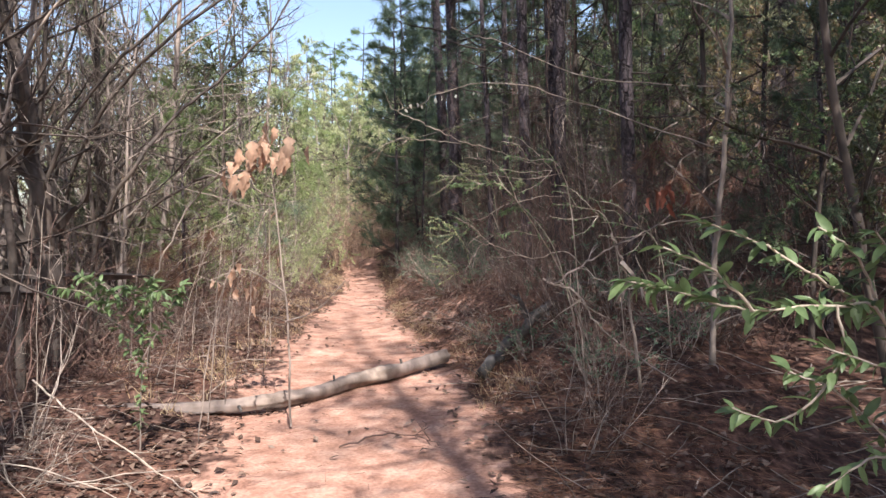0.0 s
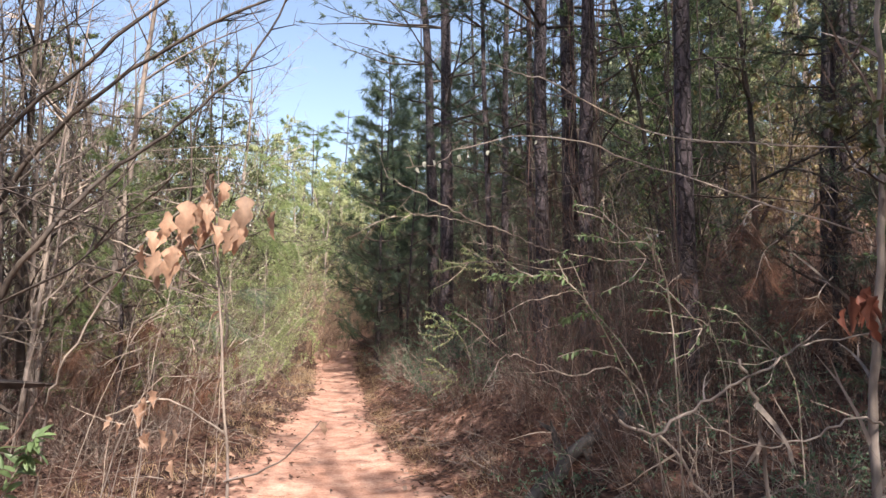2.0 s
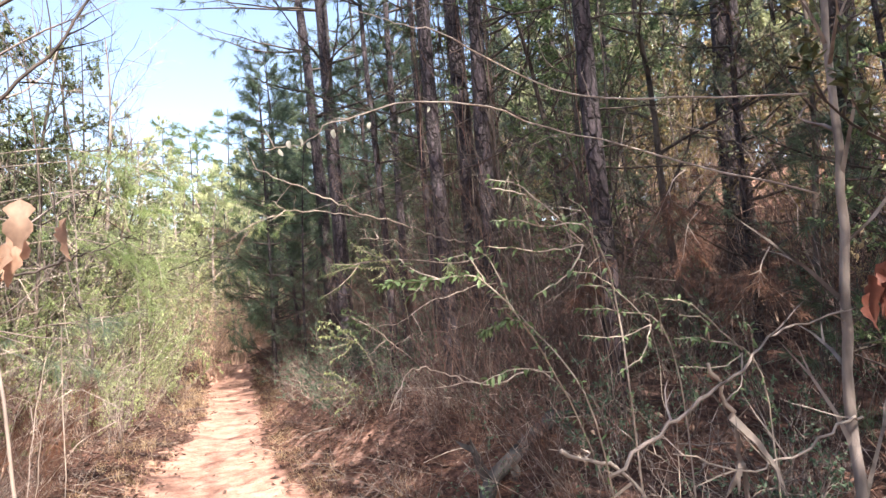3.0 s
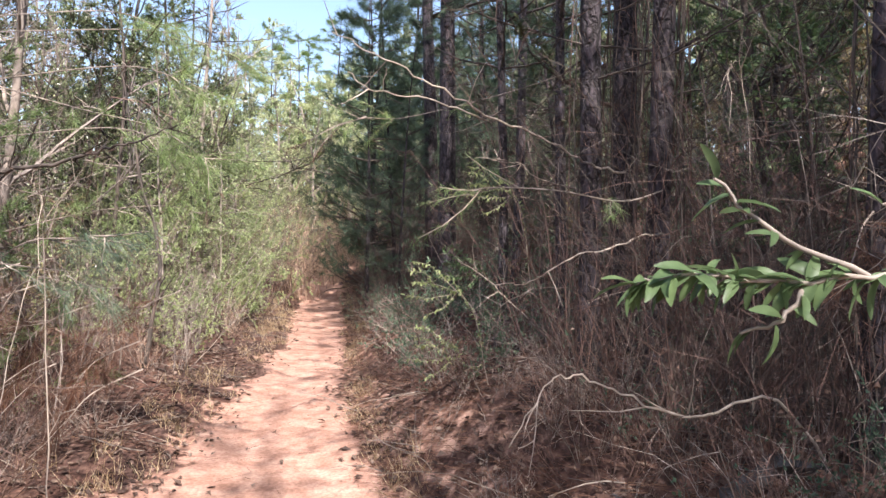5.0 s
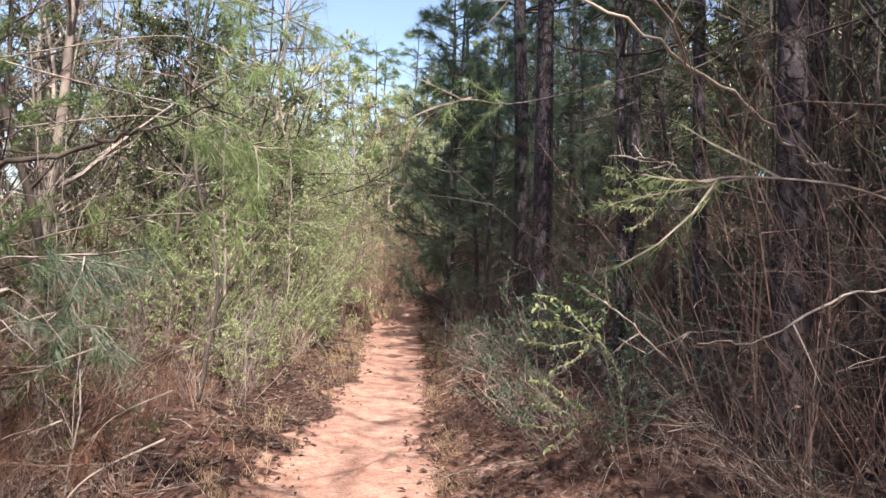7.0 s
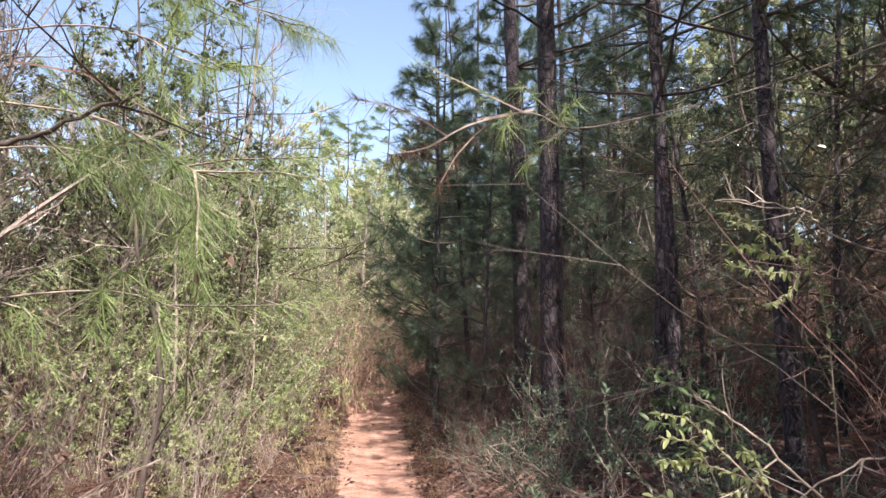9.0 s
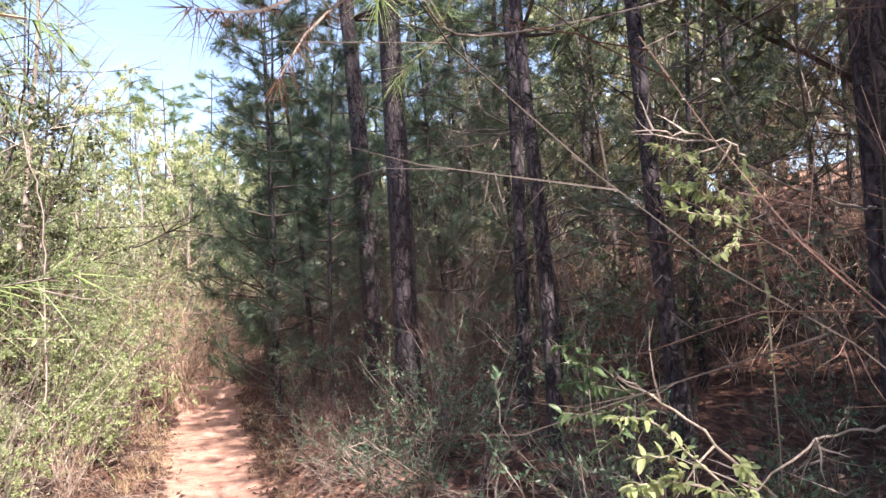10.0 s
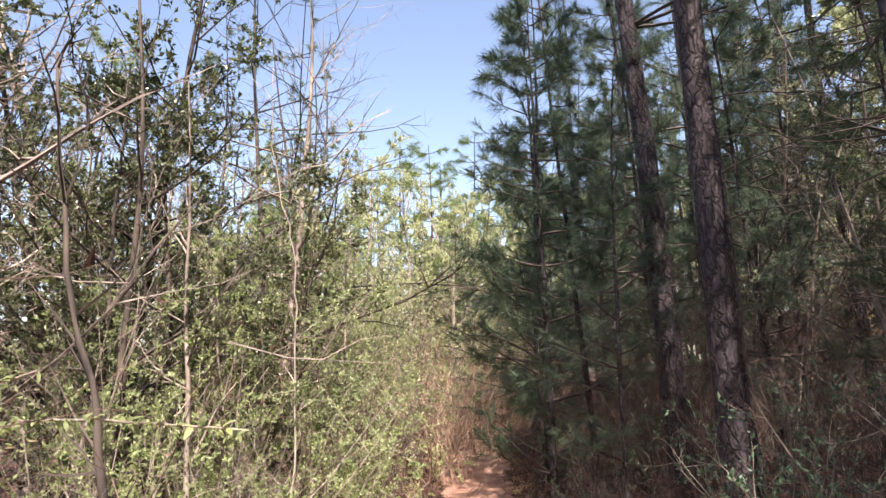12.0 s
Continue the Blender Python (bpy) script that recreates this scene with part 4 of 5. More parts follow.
# ---- fallen log and sticks ----
def fallen_log():
    rnd = random.Random(161)
    pts = smooth_line([(-2.45, 4.72, 0.07), (-1.87, 4.85, 0.05), (-1.4, 4.92, 0.06), (-1.09, 5.2, 0.04), (-0.75, 5.65, 0.05), (-0.44, 6.0, 0.05), (0.0, 6.42, 0.1)], 9)
    root = thing("fallen_log", pts[0], "weathered grey log lying across the clay trail", "log")
    off = pts[0].copy()
    pts = [p - off for p in pts]
    g = Geo()
    g.tube(pts, 0.042, 0.058, 18, lambda p, w: 1 + 0.5 * noise.noise((p.x * 3 + 2 * math.cos(w), p.y * 3, 3 * math.sin(w))) + 0.3 * noise.noise((p.x * 14, w * 4, p.y * 14)), True)
    part("trunk", g, LOG, root, smooth=True)
    for f, d, L in ((0.60, (0.1, -0.2, 1), 0.10), (0.86, (-0.1, 0, 1), 0.09), (0.3, (0.4, -0.8, 0.1), 0.16)):
        p, _ = along(pts, f)
        g = Geo()
        g.tube(wander(rnd, p, Vector(d), L, 4, 0.15), 0.016, 0.009, 6, None, True)
        part("stub", g, LOG_DARK, root, "broken branch stub")
    g = Geo()
    for _ in range(26):
        f = rnd.uniform(0.08, 0.5)
        p, d = along(pts, f)
        g.leaf(p + Vector((0, -0.06, -0.075 + rnd.uniform(-0.02, 0.03))), d + rvec(rnd) * 0.3, Vector((0, -1, 0.4)), rnd.uniform(0.08, 0.2), rnd.uniform(0.03, 0.06), 0.3, 0.1)
    part("loose_bark", g, TWIG_RED, root, "peeling red-brown bark flakes")


fallen_log()


def lift(pts):
    return [(x, y, ground_z(x, y) + z) for x, y, z in pts]


dead_branch("fallen_log", lift([(0.3, 5.7, 0.05), (0.62, 6.1, 0.08), (0.98, 6.35, 0.09), (1.3, 6.5, 0.1)]), 0.07, 0.055, LOG_DARK, "dark mossy log with pale lichen on the bank", 4, 0.3, 1, 12, "log")
dead_branch("fallen_branch", lift([(-0.65, 4.15, 0.02), (-0.35, 4.3, 0.03), (-0.05, 4.15, 0.02)]), 0.012, 0.006, TWIG_RED, "crooked brown stick on the clay trail", 5, 0.25, 2)
dead_branch("fallen_branch", lift([(-2.4, 4.0, 0.35), (-1.95, 3.7, 0.2), (-1.5, 3.55, 0.06), (-1.2, 3.3, 0.02)]), 0.012, 0.005, TWIG_PALE, "pale dead stick leaning among the litter", 6, 0.35, 3)
dead_branch("fallen_branch", lift([(-2.6, 3.4, 0.1), (-1.9, 3.25, 0.12), (-1.35, 3.1, 0.03)]), 0.009, 0.004, TWIG_PALE, "thin pale dead stick among the litter", 6, 0.3, 4)

# ---- the bank's dead branches ----
BANK = "pale dead branch caught in the undergrowth of the bank"
dead_branch("dead_branch", [(-0.52, 7.0, 2.5), (-0.34, 7.0, 2.41), (-0.11, 7.05, 2.31), (0.2, 7.2, 2.18), (0.6, 7.7, 2.12), (0.95, 8.2, 2.05), (1.2, 8.3, 2.02)][::-1], 0.016, 0.004, TWIG_PALE, "long pale dead branch reaching from the pine over the trail", 5, 0.3, 5)
dead_branch("dead_branch", [(-0.36, 6.2, 2.14), (-0.27, 6.25, 2.09), (-0.05, 6.5, 2.1), (0.2, 7.2, 2.15)][::-1], 0.008, 0.003, TWIG_PALE, "thin pale forked dead branch over the trail", 2, 0.2, 6)
dead_branch("dead_branch", [(0.24, 7.2, 1.36), (0.42, 7.2, 1.38), (0.62, 7.2, 1.49), (0.88, 7.3, 1.56), (1.2, 7.8, 1.62), (1.42, 8.2, 1.62)][::-1], 0.013, 0.004, TWIG_PALE, "pale curved dead branch of a pine", 2, 0.25, 7)
dead_branch("dead_branch", [(0.18, 9.2, 1.41), (0.37, 9.2, 1.28), (0.65, 9.2, 1.04), (1.0, 9.25, ground_z(1.0, 9.25))][::-1], 0.015, 0.006, TWIG_PALE, BANK, 4, 0.3, 8)
dead_branch("dead_branch", [(0.48, 9.0, 1.06), (0.71, 9.0, 1.19), (0.96, 9.0, 1.21), (1.3, 9.1, 1.1), (1.6, 9.3, ground_z(1.6, 9.3))][::-1], 0.014, 0.006, TWIG_PALE, BANK, 4, 0.3, 9)
dead_branch("dead_branch", [(0.29, 9.2, 2.19), (0.47, 9.2, 2.18), (0.65, 9.2, 2.15), (0.8, 9.25, 2.05), (1.3, 9.4, 1.95), (1.5, 9.45, 1.95)][::-1], 0.011, 0.005, TWIG_PALE, BANK, 5, 0.3, 10)
dead_branch("dead_branch", [(0.65, 9.2, 1.9), (0.8, 9.2, 1.87), (0.92, 9.2, 1.8), (1.3, 9.4, 1.55), (1.5, 9.45, 1.5)][::-1], 0.01, 0.004, TWIG_PALE, BANK, 2, 0.2, 11)
dead_branch("dead_branch", [(-0.31, 5.0, 2.15), (-0.17, 5.0, 2.17), (0.01, 5.0, 2.27), (0.46, 5.0, 2.33), (1.0, 5.1, 2.2), (1.8, 4.6, 1.8)][::-1], 0.009, 0.003, TWIG_PALE, "pale flowering branch reaching over the bank", 4, 0.25, 12)
dead_branch("dead_branch", [(0.08, 5.0, 2.73), (0.25, 5.0, 2.67), (0.48, 5.0, 2.6), (1.1, 5.2, 2.4), (1.8, 4.6, 2.2)][::-1], 0.009, 0.003, TWIG_PALE, BANK, 4, 0.25, 14)
dead_branch("dead_branch", [(0.66, 4.6, 0.95), (0.88, 4.6, 0.85), (1.05, 4.5, 0.6), (1.45, 4.3, ground_z(1.45, 4.3))], 0.016, 0.008, TWIG_PALE, BANK, 4, 0.3, 15)
dead_branch("dead_branch", [(0.67, 4.2, 0.95), (0.91, 4.2, 1.1), (1.11, 4.2, 1.2), (1.4, 4.4, 1.3), (1.8, 4.54, 1.35)], 0.013, 0.006, TWIG, BANK, 4, 0.3, 16)
dead_branch("dead_branch", [(1.02, 4.2, 1.25), (1.08, 4.2, 1.1), (1.13, 4.25, 0.9), (1.22, 4.3, ground_z(1.22, 4.3))], 0.012, 0.02, TWIG, "grey leaning stem on the bank", 2, 0.3, 17)
dead_branch("dead_branch", [(1.8, 4.52, 0.95), (1.47, 4.2, 1.02), (1.26, 4.2, 0.94), (1.11, 4.2, 0.92), (0.9, 4.25, 0.98)], 0.011, 0.004, TWIG_PALE, BANK, 5, 0.3, 18)
dead_branch("dead_branch", [(1.74, 4.5, 0.1), (1.78, 4.54, 1.0), (1.84, 4.54, 1.8), (1.92, 4.6, 2.8), (2.05, 4.7, 4.6)], 0.031, 0.014, TWIG, "straight grey sapling stem on the bank", 14, 0.6, 19, 8, "tree")
dead_branch("dead_branch", [(0.19, 6.13, 0.9), (0.31, 6.13, 1.1), (0.41, 6.13, 1.14), (0.57, 6.13, 1.08), (0.79, 6.13, 1.0), (1.13, 6.2, 1.04), (1.5, 6.4, ground_z(1.5, 6.4))][::-1], 0.012, 0.004, TWIG_PALE, BANK, 6, 0.3, 20)

# ---- the other side's branches ----
dead_branch("arching_branch", [(-2.6, 6.0, 0.0), (-2.45, 5.8, 0.7), (-2.29, 5.6, 1.05), (-2.0, 5.6, 1.55), (-1.5, 4.9, 1.75), (-1.1, 4.4, 1.85)], 0.022, 0.006, TWIG, "grey arching stem bending to the trail", 8, 0.4, 21)
dead_branch("arching_branch", [(-3.4, 6.4, 0.0), (-3.0, 6.1, 1.35), (-2.64, 6.1, 1.95), (-2.43, 6.4, 2.37), (-2.0, 6.5, 2.75), (-1.52, 6.5, 3.22), (-1.09, 6.5, 3.99)], 0.034, 0.008, TWIG_DARK, "dark arching branch over the trail's edge", 16, 0.8, 22)
dead_branch("arching_branch", [(-4.1, 8.6, 0.0), (-3.7, 8.3, 1.3), (-2.85, 8.0, 1.86), (-2.54, 8.0, 1.94), (-2.21, 8.0, 1.99), (-1.98, 8.0, 2.07), (-1.8, 8.0, 2.12), (-1.53, 8.0, 2.23)], 0.028, 0.006, TWIG_DARK, "dark branch with pale forked tip", 10, 0.45, 23)
dead_branch("arching_branch", [(-4.1, 6.6, 0.0), (-3.7, 6.4, 1.6), (-3.2, 6.3, 2.5), (-2.5, 6.3, 3.2), (-1.8, 6.3, 3.8), (-1.0, 6.4, 4.5)], 0.034, 0.007, TWIG_DARK, "dark arching branch over the trail's edge", 24, 0.9, 28)
dead_branch("arching_branch", [(-4.4, 7.6, 0.0), (-3.9, 7.4, 2.0), (-3.1, 7.2, 3.0), (-2.2, 7.2, 3.7), (-1.2, 7.2, 4.2), (-0.3, 7.3, 4.9)], 0.036, 0.007, TWIG_DARK, "dark arching branch over the trail's edge", 26, 1.0, 29)
dead_branch("arching_branch", [(-3.6, 5.2, 0.0), (-3.4, 5.2, 1.6), (-3.1, 5.2, 2.6), (-2.5, 5.2, 3.3), (-1.8, 5.3, 3.7)], 0.028, 0.006, TWIG, "grey arching branch over the trail's edge", 22, 0.8, 30)
dead_branch("leaning_tree", [(-3.48, 6.3, -0.1), (-3.6, 6.3, 1.0), (-3.78, 6.3, 2.4), (-3.92, 6.3, 3.4), (-4.05, 6.4, 5.5)], 0.15, 0.08, TWIG_DARK, "dark leaning trunk with rough bark", 26, 1.2, 24, 10, "tree")
dead_branch("leaning_tree", [(-3.1, 11.4, 0.0), (-2.95, 11.5, 1.25), (-3.18, 11.5, 2.24), (-3.4, 11.6, 3.4)], 0.036, 0.01, TWIG_DARK, "dark crooked stem with fine twigs", 18, 0.7, 25, 8, "tree")
dead_branch("pale_sapling", [(-3.03, 13.55, 0.0), (-2.9, 13.55, 0.91), (-2.87, 13.55, 2.1), (-2.92, 13.55, 2.78), (-3.06, 13.55, 3.4), (-3.1, 13.6, 4.2)], 0.019, 0.005, TWIG_PALE, "thin pale straight sapling in the sun", 12, 0.5, 26, 6, "tree")
dead_branch("pale_tree", [(-7.9, 17.0, 0.0), (-7.95, 17, 3.0), (-8.3, 17, 5.6), (-8.8, 17, 6.8), (-9.0, 17, 8.5)], 0.13, 0.04, TWIG_PALE, "pale grey trunk of a leafless tree", 26, 1.8, 27, 10, "tree")

# ---- leafy sprays ----
leafy_branch("leafy_branch", [[(1.5, 2.1, 0.1), (1.2, 1.75, 0.5), (1.044, 1.44, 0.803), (0.828, 1.296, 1.127), (0.698, 1.224, 1.17), (0.547, 1.224, 1.163), (0.418, 1.224, 1.199), (0.317, 1.224, 1.221)], [(0.792, 1.282, 1.149), (0.662, 1.224, 1.221), (0.554, 1.224, 1.286), (0.454, 1.224, 1.322)], [(0.698, 1.224, 1.17), (0.698, 1.21, 1.07), (0.605, 1.224, 0.969), (0.511, 1.224, 0.99)], [(0.864, 1.296, 0.875), (0.756, 1.224, 0.89), (0.648, 1.188, 0.846)], [(0.547, 1.224, 1.163), (0.475, 1.21, 1.235), (0.389, 1.224, 1.278)], [(0.864, 1.296, 0.875), (0.72, 1.25, 1.0), (0.6, 1.224, 1.06)], [(0.95, 1.37, 0.98), (0.85, 1.25, 1.2), (0.75, 1.2, 1.3)], [(0.9, 1.33, 0.98), (0.8, 1.2, 1.05), (0.66, 1.2, 1.1)], [(1.0, 1.41, 0.84), (0.85, 1.25, 0.75), (0.7, 1.2, 0.72)], [(0.828, 1.296, 1.127), (0.75, 1.25, 1.25), (0.66, 1.22, 1.31)], [(1.1, 1.55, 0.7), (0.88, 1.3, 0.64), (0.74, 1.2, 0.66)]], 0.0045, "privet", 0.85, 0.011, "pale twiggy branch with narrow green privet leaves", 31)
leafy_branch("leafy_branch", [[(1.15, 5.2, 0.2), (0.85, 4.8, 0.9), (0.539, 4.439, 1.371), (0.387, 4.393, 1.555), (0.295, 4.393, 1.578), (0.208, 4.393, 1.569), (0.148, 4.393, 1.569), (0.097, 4.393, 1.573), (0.056, 4.393, 1.564)], [(0.24, 4.393, 1.573), (0.157, 4.393, 1.61), (0.116, 4.393, 1.647)], [(0.387, 4.393, 1.555), (0.332, 4.37, 1.638), (0.249, 4.393, 1.629)], [(0.47, 4.416, 1.463), (0.424, 4.393, 1.601), (0.369, 4.393, 1.67)], [(0.194, 4.393, 1.569), (0.166, 4.383, 1.541), (0.139, 4.393, 1.527)]], 0.0035, "privet", 0.62, 0.012, "pale twiggy branch with narrow green privet leaves", 32)
leafy_branch("leafy_branch", [[(1.0, 4.9, 0.2), (0.753, 4.482, 1.061), (0.573, 4.452, 1.361), (0.483, 4.422, 1.421), (0.417, 4.422, 1.409), (0.369, 4.422, 1.391)], [(0.543, 4.422, 1.391), (0.477, 4.422, 1.457), (0.429, 4.422, 1.463)], [(0.603, 4.452, 1.241), (0.453, 4.362, 1.271), (0.333, 4.332, 1.241)]], 0.0035, "privet", 0.6, 0.012, "low privet branch with green leaves on the bank", 33)
for k, (x, y, z) in enumerate(((-0.16, 8.48, 1.26), (-0.14, 8.94, 0.76), (0.08, 9.42, 1.35), (0.25, 8.95, 1.95), (0.72, 4.45, 1.42), (1.0, 4.35, 1.3), (0.37, 4.14, 1.7))):
    leafy_branch("leafy_branch", [[(x + 0.55, y + 0.35, ground_z(x + 0.55, y + 0.35)), (x + 0.4, y + 0.15, z - 0.15), (x + 0.15, y + 0.05, z), (x, y, z + 0.02)], [(x + 0.3, y + 0.1, z - 0.05), (x + 0.12, y + 0.08, z + 0.12), (x, y + 0.05, z + 0.15)], [(x + 0.3, y + 0.1, z - 0.06), (x + 0.12, y - 0.06, z - 0.08), (x - 0.05, y - 0.1, z - 0.06)], [(x + 0.15, y + 0.05, z), (x + 0.08, y - 0.05, z + 0.08), (x - 0.02, y - 0.08, z + 0.1)], [(x + 0.35, y + 0.12, z - 0.1), (x + 0.28, y, z + 0.02), (x + 0.2, y - 0.08, z + 0.06)], [(x + 0.3, y + 0.1, z - 0.06), (x + 0.2, y - 0.02, z - 0.15), (x + 0.08, y - 0.08, z - 0.2)]], 0.004, "lime" if k in (0, 1, 3) else "privet", 0.95 if k < 4 else 0.55, 0.009 if k < 4 else 0.02, "pale-leaved sprig at the edge of the bank", 40 + k)
leafy_branch("tan_leaved_sapling", [[(-1.03, 4.55, 0.0), (-1.03, 4.52, 0.7), (-1.07, 4.5, 1.3), (-1.09, 4.45, 1.73), (-1.1, 4.35, 1.95)], [(-1.08, 4.5, 1.5), (-1.3, 4.4, 1.62), (-1.5, 4.4, 1.7)], [(-1.05, 4.52, 0.9), (-1.25, 4.4, 1.05), (-1.45, 4.3, 1.0)], [(-1.04, 4.52, 0.7), (-0.8, 4.4, 0.8), (-0.62, 4.35, 0.98)]], 0.008, "oak", 0.4, 0.25, "bare forked sapling hung with tan dead leaves", 50, TWIG, 0.9, category="sapling")


def leaf_cluster(name, spots_, key, size, label, seed, cat="leaves"):
    rnd = random.Random(seed)
    root = thing(name, spots_[0], label, cat)
    off = Vector(spots_[0])
    for p in spots_:
        add_leaf(root, Vector(p) - off, rvec(rnd) * 0.5 + Vector((0, 0, -0.6)), key + str(rnd.randrange(5)), size * rnd.uniform(0.7, 1.25), rnd, 0.6)
    return root


rl = random.Random(58)
for cx, cz, cn in ((-1.25, 1.73, 12), (-1.12, 1.88, 11), (-0.99, 1.8, 9)):
    leaf_cluster("dead_leaf_cluster", [(cx + rl.gauss(0, 0.06), 4.35 + rl.gauss(0, 0.06), cz + rl.gauss(0, 0.05)) for _ in range(cn)], "oak", 1.05, "curled tan dead leaves hanging on a sapling", 53)
leaf_cluster("blossom_cluster", [(-0.31 + 0.77 * f + rl.gauss(0, 0.012), 5.0 + rl.gauss(0, 0.02), 2.16 + 0.17 * f + rl.gauss(0, 0.012)) for f in (0.1, 0.12, 0.2, 0.24, 0.35, 0.38, 0.4, 0.52, 0.55, 0.7, 0.72, 0.85)], "blossom", 1.0, "small pale blossoms along a bare twig", 59, "blossom")
leaf_cluster("dead_leaf_cluster", [(-1.3 + rl.gauss(0, 0.06), 4.3 + rl.gauss(0, 0.05), 1.0 + rl.gauss(0, 0.05)) for _ in range(10)], "oak", 0.62, "pale tan dead leaves hanging on a twig", 54)
leaf_cluster("dead_leaf_cluster", [(1.18 + rl.gauss(0, 0.07), 3.65 + rl.gauss(0, 0.04), 1.47 + rl.gauss(0, 0.025)) for _ in range(12)], "red", 0.95, "dark red dead leaves on the bank's undergrowth", 55)
leafy_branch("leafy_sprout", [[(-1.75, 3.9, 0.0), (-1.7, 3.85, 0.5), (-1.65, 3.8, 0.9), (-1.6, 3.8, 1.05)], [(-1.7, 3.85, 0.5), (-1.85, 3.8, 0.9), (-2.0, 3.8, 1.08)], [(-1.68, 3.82, 0.6), (-1.5, 3.8, 0.9), (-1.42, 3.75, 1.02)], [(-1.68, 3.82, 0.7), (-1.75, 3.7, 0.95), (-1.85, 3.7, 1.05)], [(-1.66, 3.8, 0.85), (-1.56, 3.7, 0.98), (-1.48, 3.65, 1.0)], [(-1.8, 3.8, 0.8), (-1.95, 3.75, 0.98), (-2.1, 3.7, 1.02)], [(-1.68, 3.82, 0.8), (-1.66, 3.7, 0.97), (-1.68, 3.62, 1.03)]], 0.005, "privet", 1.25, 0.009, "leafy green sprouts above brown stems", 56, TWIG, 0.3, category="shrub")
leafy_branch("leafy_branch", [[(-3.1, 10.8, 0.0), (-2.85, 10.5, 1.2), (-2.5, 10.2, 1.5), (-2.32, 10.2, 1.62), (-2.07, 10.2, 1.63), (-1.68, 10.2, 1.6)], [(-2.4, 10.2, 1.55), (-2.3, 10.1, 1.7), (-2.15, 10.1, 1.75)], [(-2.6, 10.3, 1.4), (-2.4, 10.0, 1.42), (-2.2, 9.9, 1.38)]], 0.007, "lime", 1.1, 0.02, "sunlit lime-green leafy branch", 57, TWIG_PALE)


def pine_spray(name, ctrl, mat, needles, length, label, seed, twigs=6):
    rnd = random.Random(seed)
    pts = smooth_line(ctrl, 5)
    root = thing(name, pts[0], label, "branch")
    off = pts[0].copy()
    pts = [p - off for p in pts]
    g, nd = Geo(), Geo()
    g.tube(pts, 0.005, 0.002, 5)
    for _ in range(twigs):
        p, d = along(pts, rnd.uniform(0.25, 1))
        s = wander(rnd, p, d + rvec(rnd) * 0.8, rnd.uniform(0.12, 0.4), 3, 0.2)
        g.tube(s, 0.0035, 0.0018, 3)
        for f in (0.35, 0.7, 1.0):
            q, dd = along(s, f)
            needle_tuft(rnd, nd, q, dd, needles, length * 0.78, 0.0022, 0.3)
    part("wood", g, TWIG, root)
    part("needles", nd, mat, root)
    return root


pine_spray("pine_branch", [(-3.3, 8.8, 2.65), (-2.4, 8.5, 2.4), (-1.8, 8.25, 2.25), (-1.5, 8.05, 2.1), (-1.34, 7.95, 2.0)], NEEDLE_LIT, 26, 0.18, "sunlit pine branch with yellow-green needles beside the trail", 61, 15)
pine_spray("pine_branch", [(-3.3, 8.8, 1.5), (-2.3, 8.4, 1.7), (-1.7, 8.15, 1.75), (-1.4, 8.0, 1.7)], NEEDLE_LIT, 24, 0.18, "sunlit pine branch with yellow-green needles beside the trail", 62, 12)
pine_spray("pine_branch", [(-3.3, 8.7, 1.1), (-2.2, 7.5, 1.5), (-1.7, 7.1, 1.56), (-1.4, 6.95, 1.58)], NEEDLE, 24, 0.18, "dark green pine branch beside the trail", 63, 9)
pine_spray("pine_branch", [(-3.3, 8.75, 0.5), (-2.2, 7.9, 1.2), (-1.65, 7.5, 1.3)], NEEDLE, 24, 0.18, "low green pine branch beside the trail", 64, 8)
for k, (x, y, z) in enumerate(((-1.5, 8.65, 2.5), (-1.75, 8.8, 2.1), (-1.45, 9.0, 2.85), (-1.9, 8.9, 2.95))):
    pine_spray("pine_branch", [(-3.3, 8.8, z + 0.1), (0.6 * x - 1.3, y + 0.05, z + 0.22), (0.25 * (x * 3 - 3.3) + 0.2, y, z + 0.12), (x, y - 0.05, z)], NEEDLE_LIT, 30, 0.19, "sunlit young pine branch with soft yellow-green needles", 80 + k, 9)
pine_spray("pine_branch", [(1.5, 9.45, 3.1), (0.7, 9.5, 2.8), (-0.2, 9.2, 2.5), (-0.5, 8.7, 2.4), (-0.7, 8.45, 2.3)], NEEDLE_LIT, 22, 0.16, "pine twig with sunlit green needles over the trail", 65, 6)
pine_spray("dead_pine_tuft", [(-0.5, 8.7, 2.41), (-0.7, 8.45, 2.29), (-0.82, 8.35, 2.2)], NEEDLE_DEAD, 34, 0.1, "rusty dead pine needles on a twig tip", 66, 3)
pine_spray("pine_branch", [(1.42, 8.2, 1.9), (0.9, 7.3, 1.78), (0.5, 6.9, 1.8), (0.2, 6.75, 1.8), (0.1, 6.7, 1.78)], NEEDLE_LIT, 20, 0.1, "small yellow-green pine twig on the bank", 67, 6)


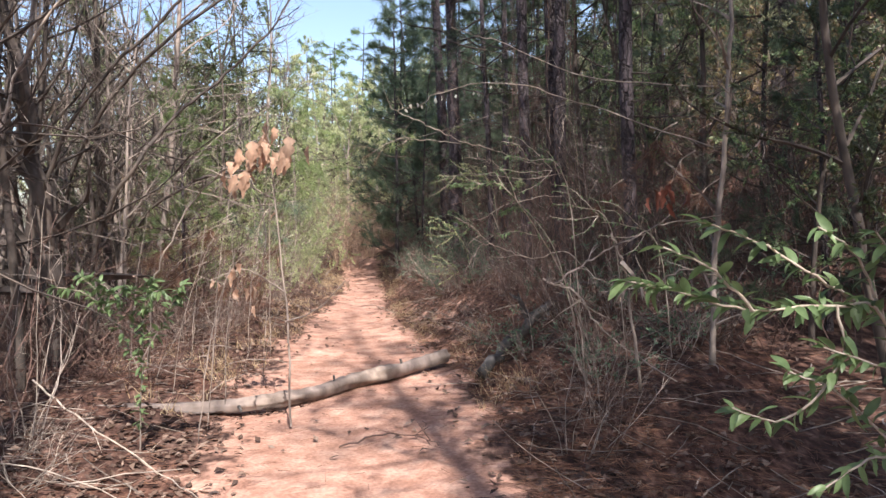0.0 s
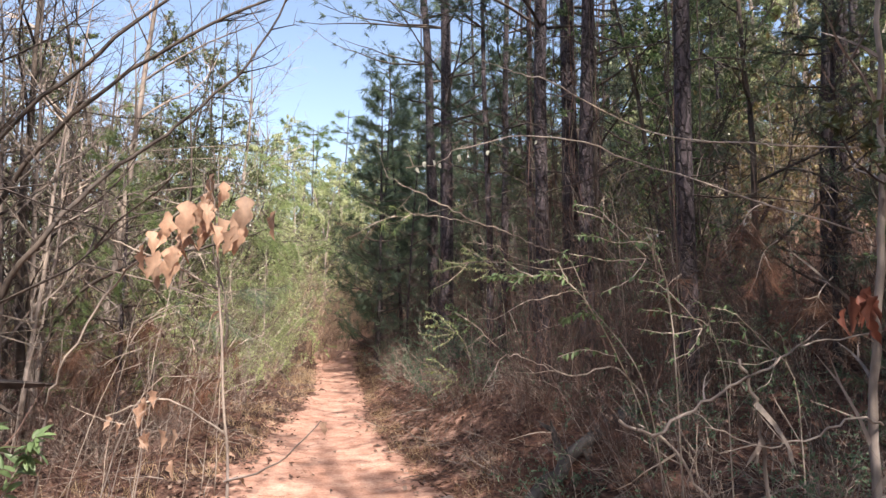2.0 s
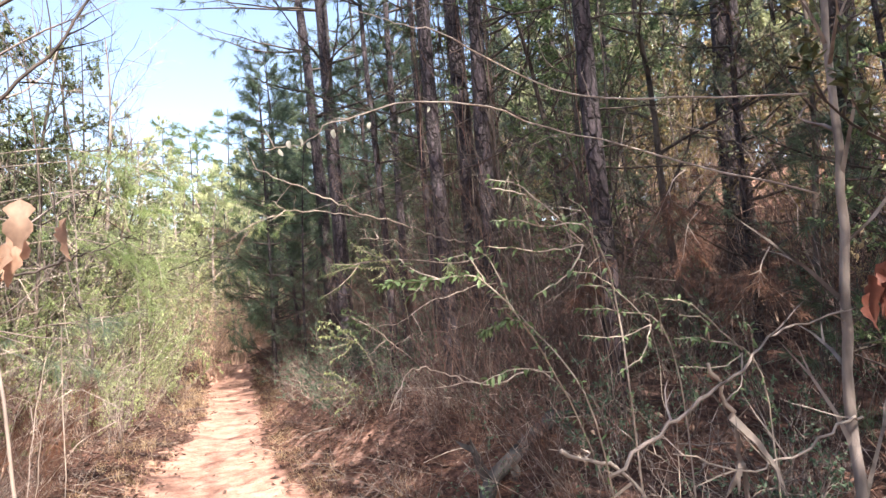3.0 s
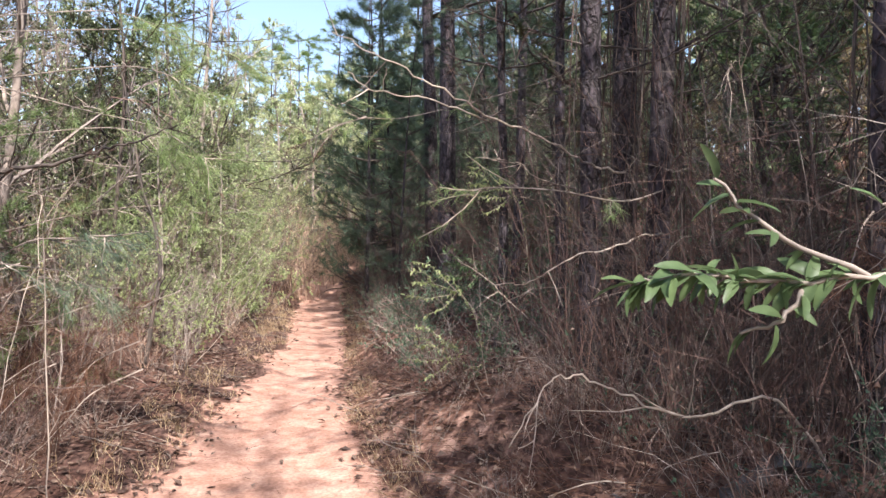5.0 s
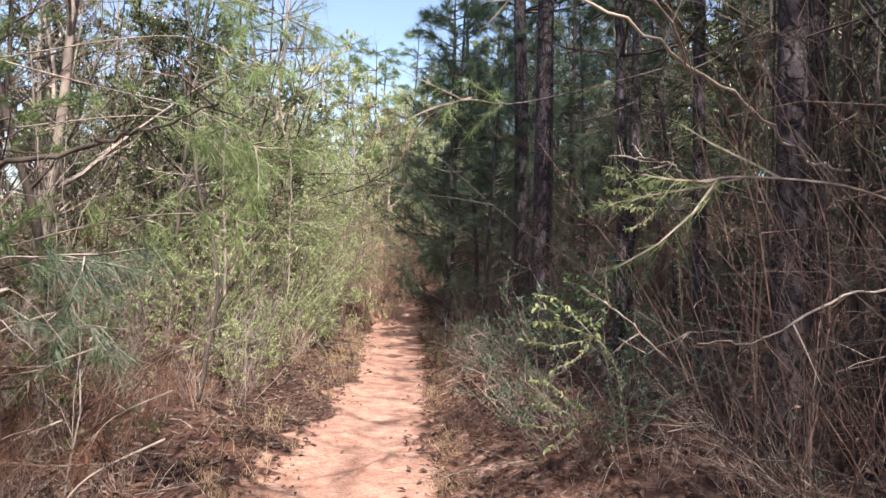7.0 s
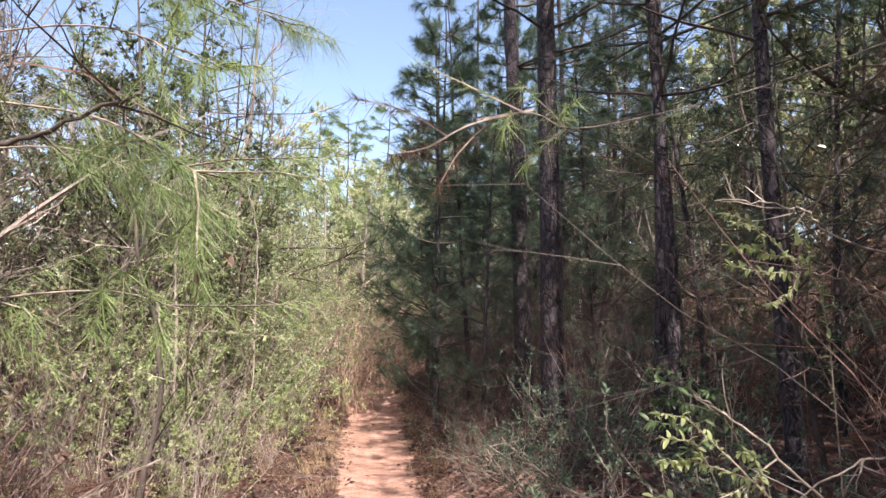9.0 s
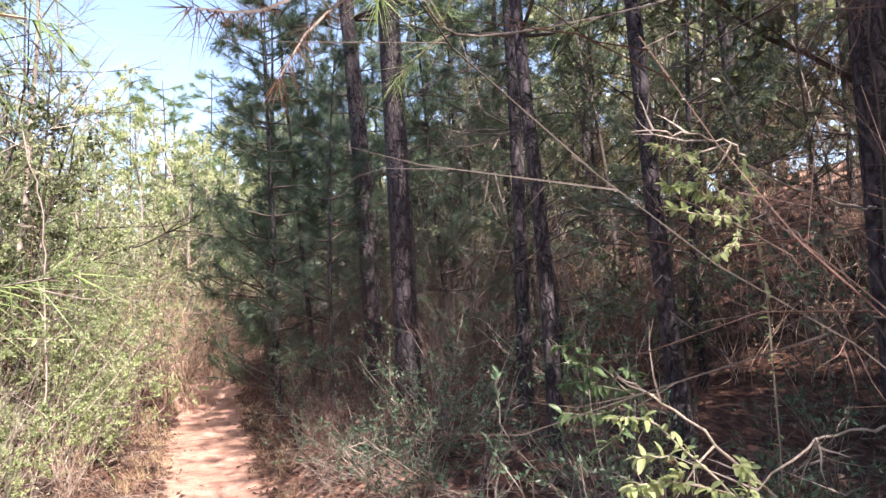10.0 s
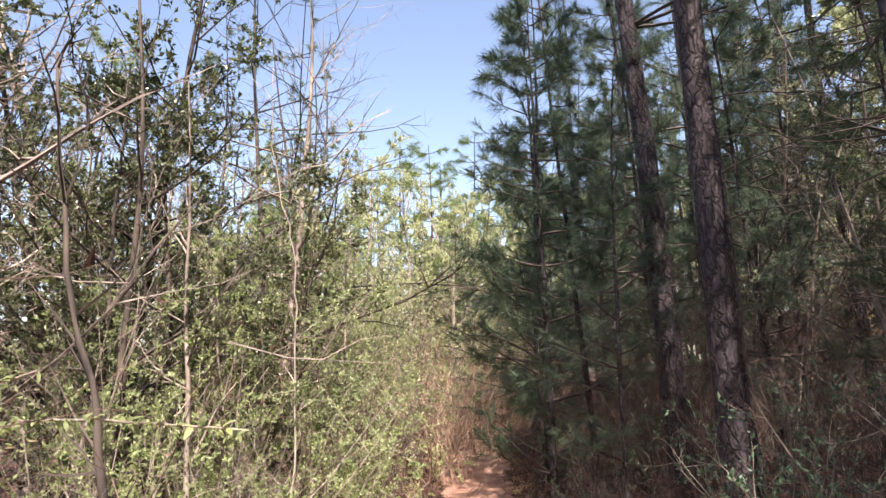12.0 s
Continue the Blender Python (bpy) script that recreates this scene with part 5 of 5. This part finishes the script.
# ---- vines on the twin pines, and bent stems ----
def climbing_vine(x, y, r, h, strands, seed):
    rnd = random.Random(seed)
    root = thing("climbing_vine", (x, y, ground_z(x, y)), "woody brown vine climbing a pine trunk", "vine")
    for _ in range(strands):
        a, g = rnd.uniform(0, 6.28), Geo()
        turn, slack = rnd.uniform(-0.35, 0.35), rnd.uniform(1.0, 1.35)
        pts = []
        for i in range(19):
            z = h * i / 18
            k = (r * (1.25 - 0.03 * z) * slack + 0.05 * noise.noise((seed, i * 0.7, a)))
            aa = a + turn * z + 0.25 * noise.noise((a * 5, i * 0.5, seed))
            pts.append(Vector((math.cos(aa) * k, math.sin(aa) * k, z - 0.05)))
        rr = rnd.uniform(0.003, 0.007)
        g.tube(pts, rr, rr * 0.6, 5)
        grow_twigs(rnd, g, pts, 7, 0.4, 0.003, 0.3, -0.05, 2)
        part("strand", g, TWIG_DARK if rr > 0.005 else TWIG_RED, root)


climbing_vine(1.03, 8.46, 0.10, 5.5, 8, 71)
climbing_vine(1.42, 8.27, 0.105, 5.5, 9, 72)
climbing_vine(1.82, 6.75, 0.095, 4.5, 5, 73)
climbing_vine(1.55, 9.45, 0.13, 5.0, 6, 74)

rb = random.Random(75)
for k in range(14):
    x, y = rb.uniform(-2.9, -1.5), rb.uniform(3.9, 7.2)
    hgt, run = rb.uniform(0.7, 1.9), rb.uniform(0.3, 0.9)
    a = rb.uniform(-1.2, 1.2)
    dx, dy = math.cos(a) * run, math.sin(a) * run
    dead_branch("bent_stem", [(x, y, ground_z(x, y) - 0.02), (x + dx * 0.15, y + dy * 0.15, hgt * 0.5), (x + dx * 0.5, y + dy * 0.5, hgt * 0.95), (x + dx, y + dy, hgt * rb.uniform(0.7, 1.05))], rb.uniform(0.005, 0.009), 0.002, TWIG_PALE if k % 2 else TWIG, "thin bent leafless stem beside the trail", 5, 0.4, 200 + k, 5, "stem", "bent stems beside the trail")
for k in range(12):
    y = rb.uniform(5.6, 7.6)
    x = trail_x(y) + trail_w(y) + rb.uniform(1.2, 2.2)
    hgt, run = rb.uniform(0.6, 1.8), rb.uniform(0.4, 1.1)
    a = rb.uniform(2.0, 4.3)
    dx, dy = math.cos(a) * run * 0.5, math.sin(a) * run * 0.7
    z = ground_z(x, y)
    dead_branch("bent_stem", [(x, y, z - 0.02), (x + dx * 0.1, y + dy * 0.1, z + hgt * 0.5), (x + dx * 0.45, y + dy * 0.45, z + hgt * 0.95), (x + dx, y + dy, z + hgt * rb.uniform(0.6, 1.0))], rb.uniform(0.005, 0.008), 0.002, TWIG_PALE if k % 3 == 0 else TWIG, "thin bent leafless stem on the bank", 6, 0.4, 240 + k, 5, "stem", "bent stems on the bank")

# ---- rusty dead foliage caught in the brush ----
for k, (x, y, z) in enumerate(((1.7, 5.6, 1.9), (2.0, 6.0, 1.7), (1.5, 6.4, 1.5), (2.3, 6.4, 2.0), (1.15, 9.3, 2.6), (1.35, 9.6, 2.9), (1.9, 5.2, 1.4), (0.9, 10.4, 1.5), (-2.7, 7.6, 1.15), (-2.9, 8.3, 1.0), (-2.4, 7.9, 0.9), (-2.9, 7.0, 1.0), (-2.0, 7.6, 0.55), (-2.3, 8.3, 0.6), (-2.7, 8.0, 0.5), (-2.9, 7.3, 0.7), (-3.1, 7.8, 0.8), (-2.2, 8.8, 0.9), (-2.6, 9.2, 0.7))):
    pine_spray("dead_foliage", [(x + 0.3, y + 0.3, z + 0.25), (x + 0.1, y + 0.1, z + 0.15), (x, y, z)], NEEDLE_DEAD, 40, 0.2, "rust-brown dead needles hanging in the brush", 300 + k, 5)
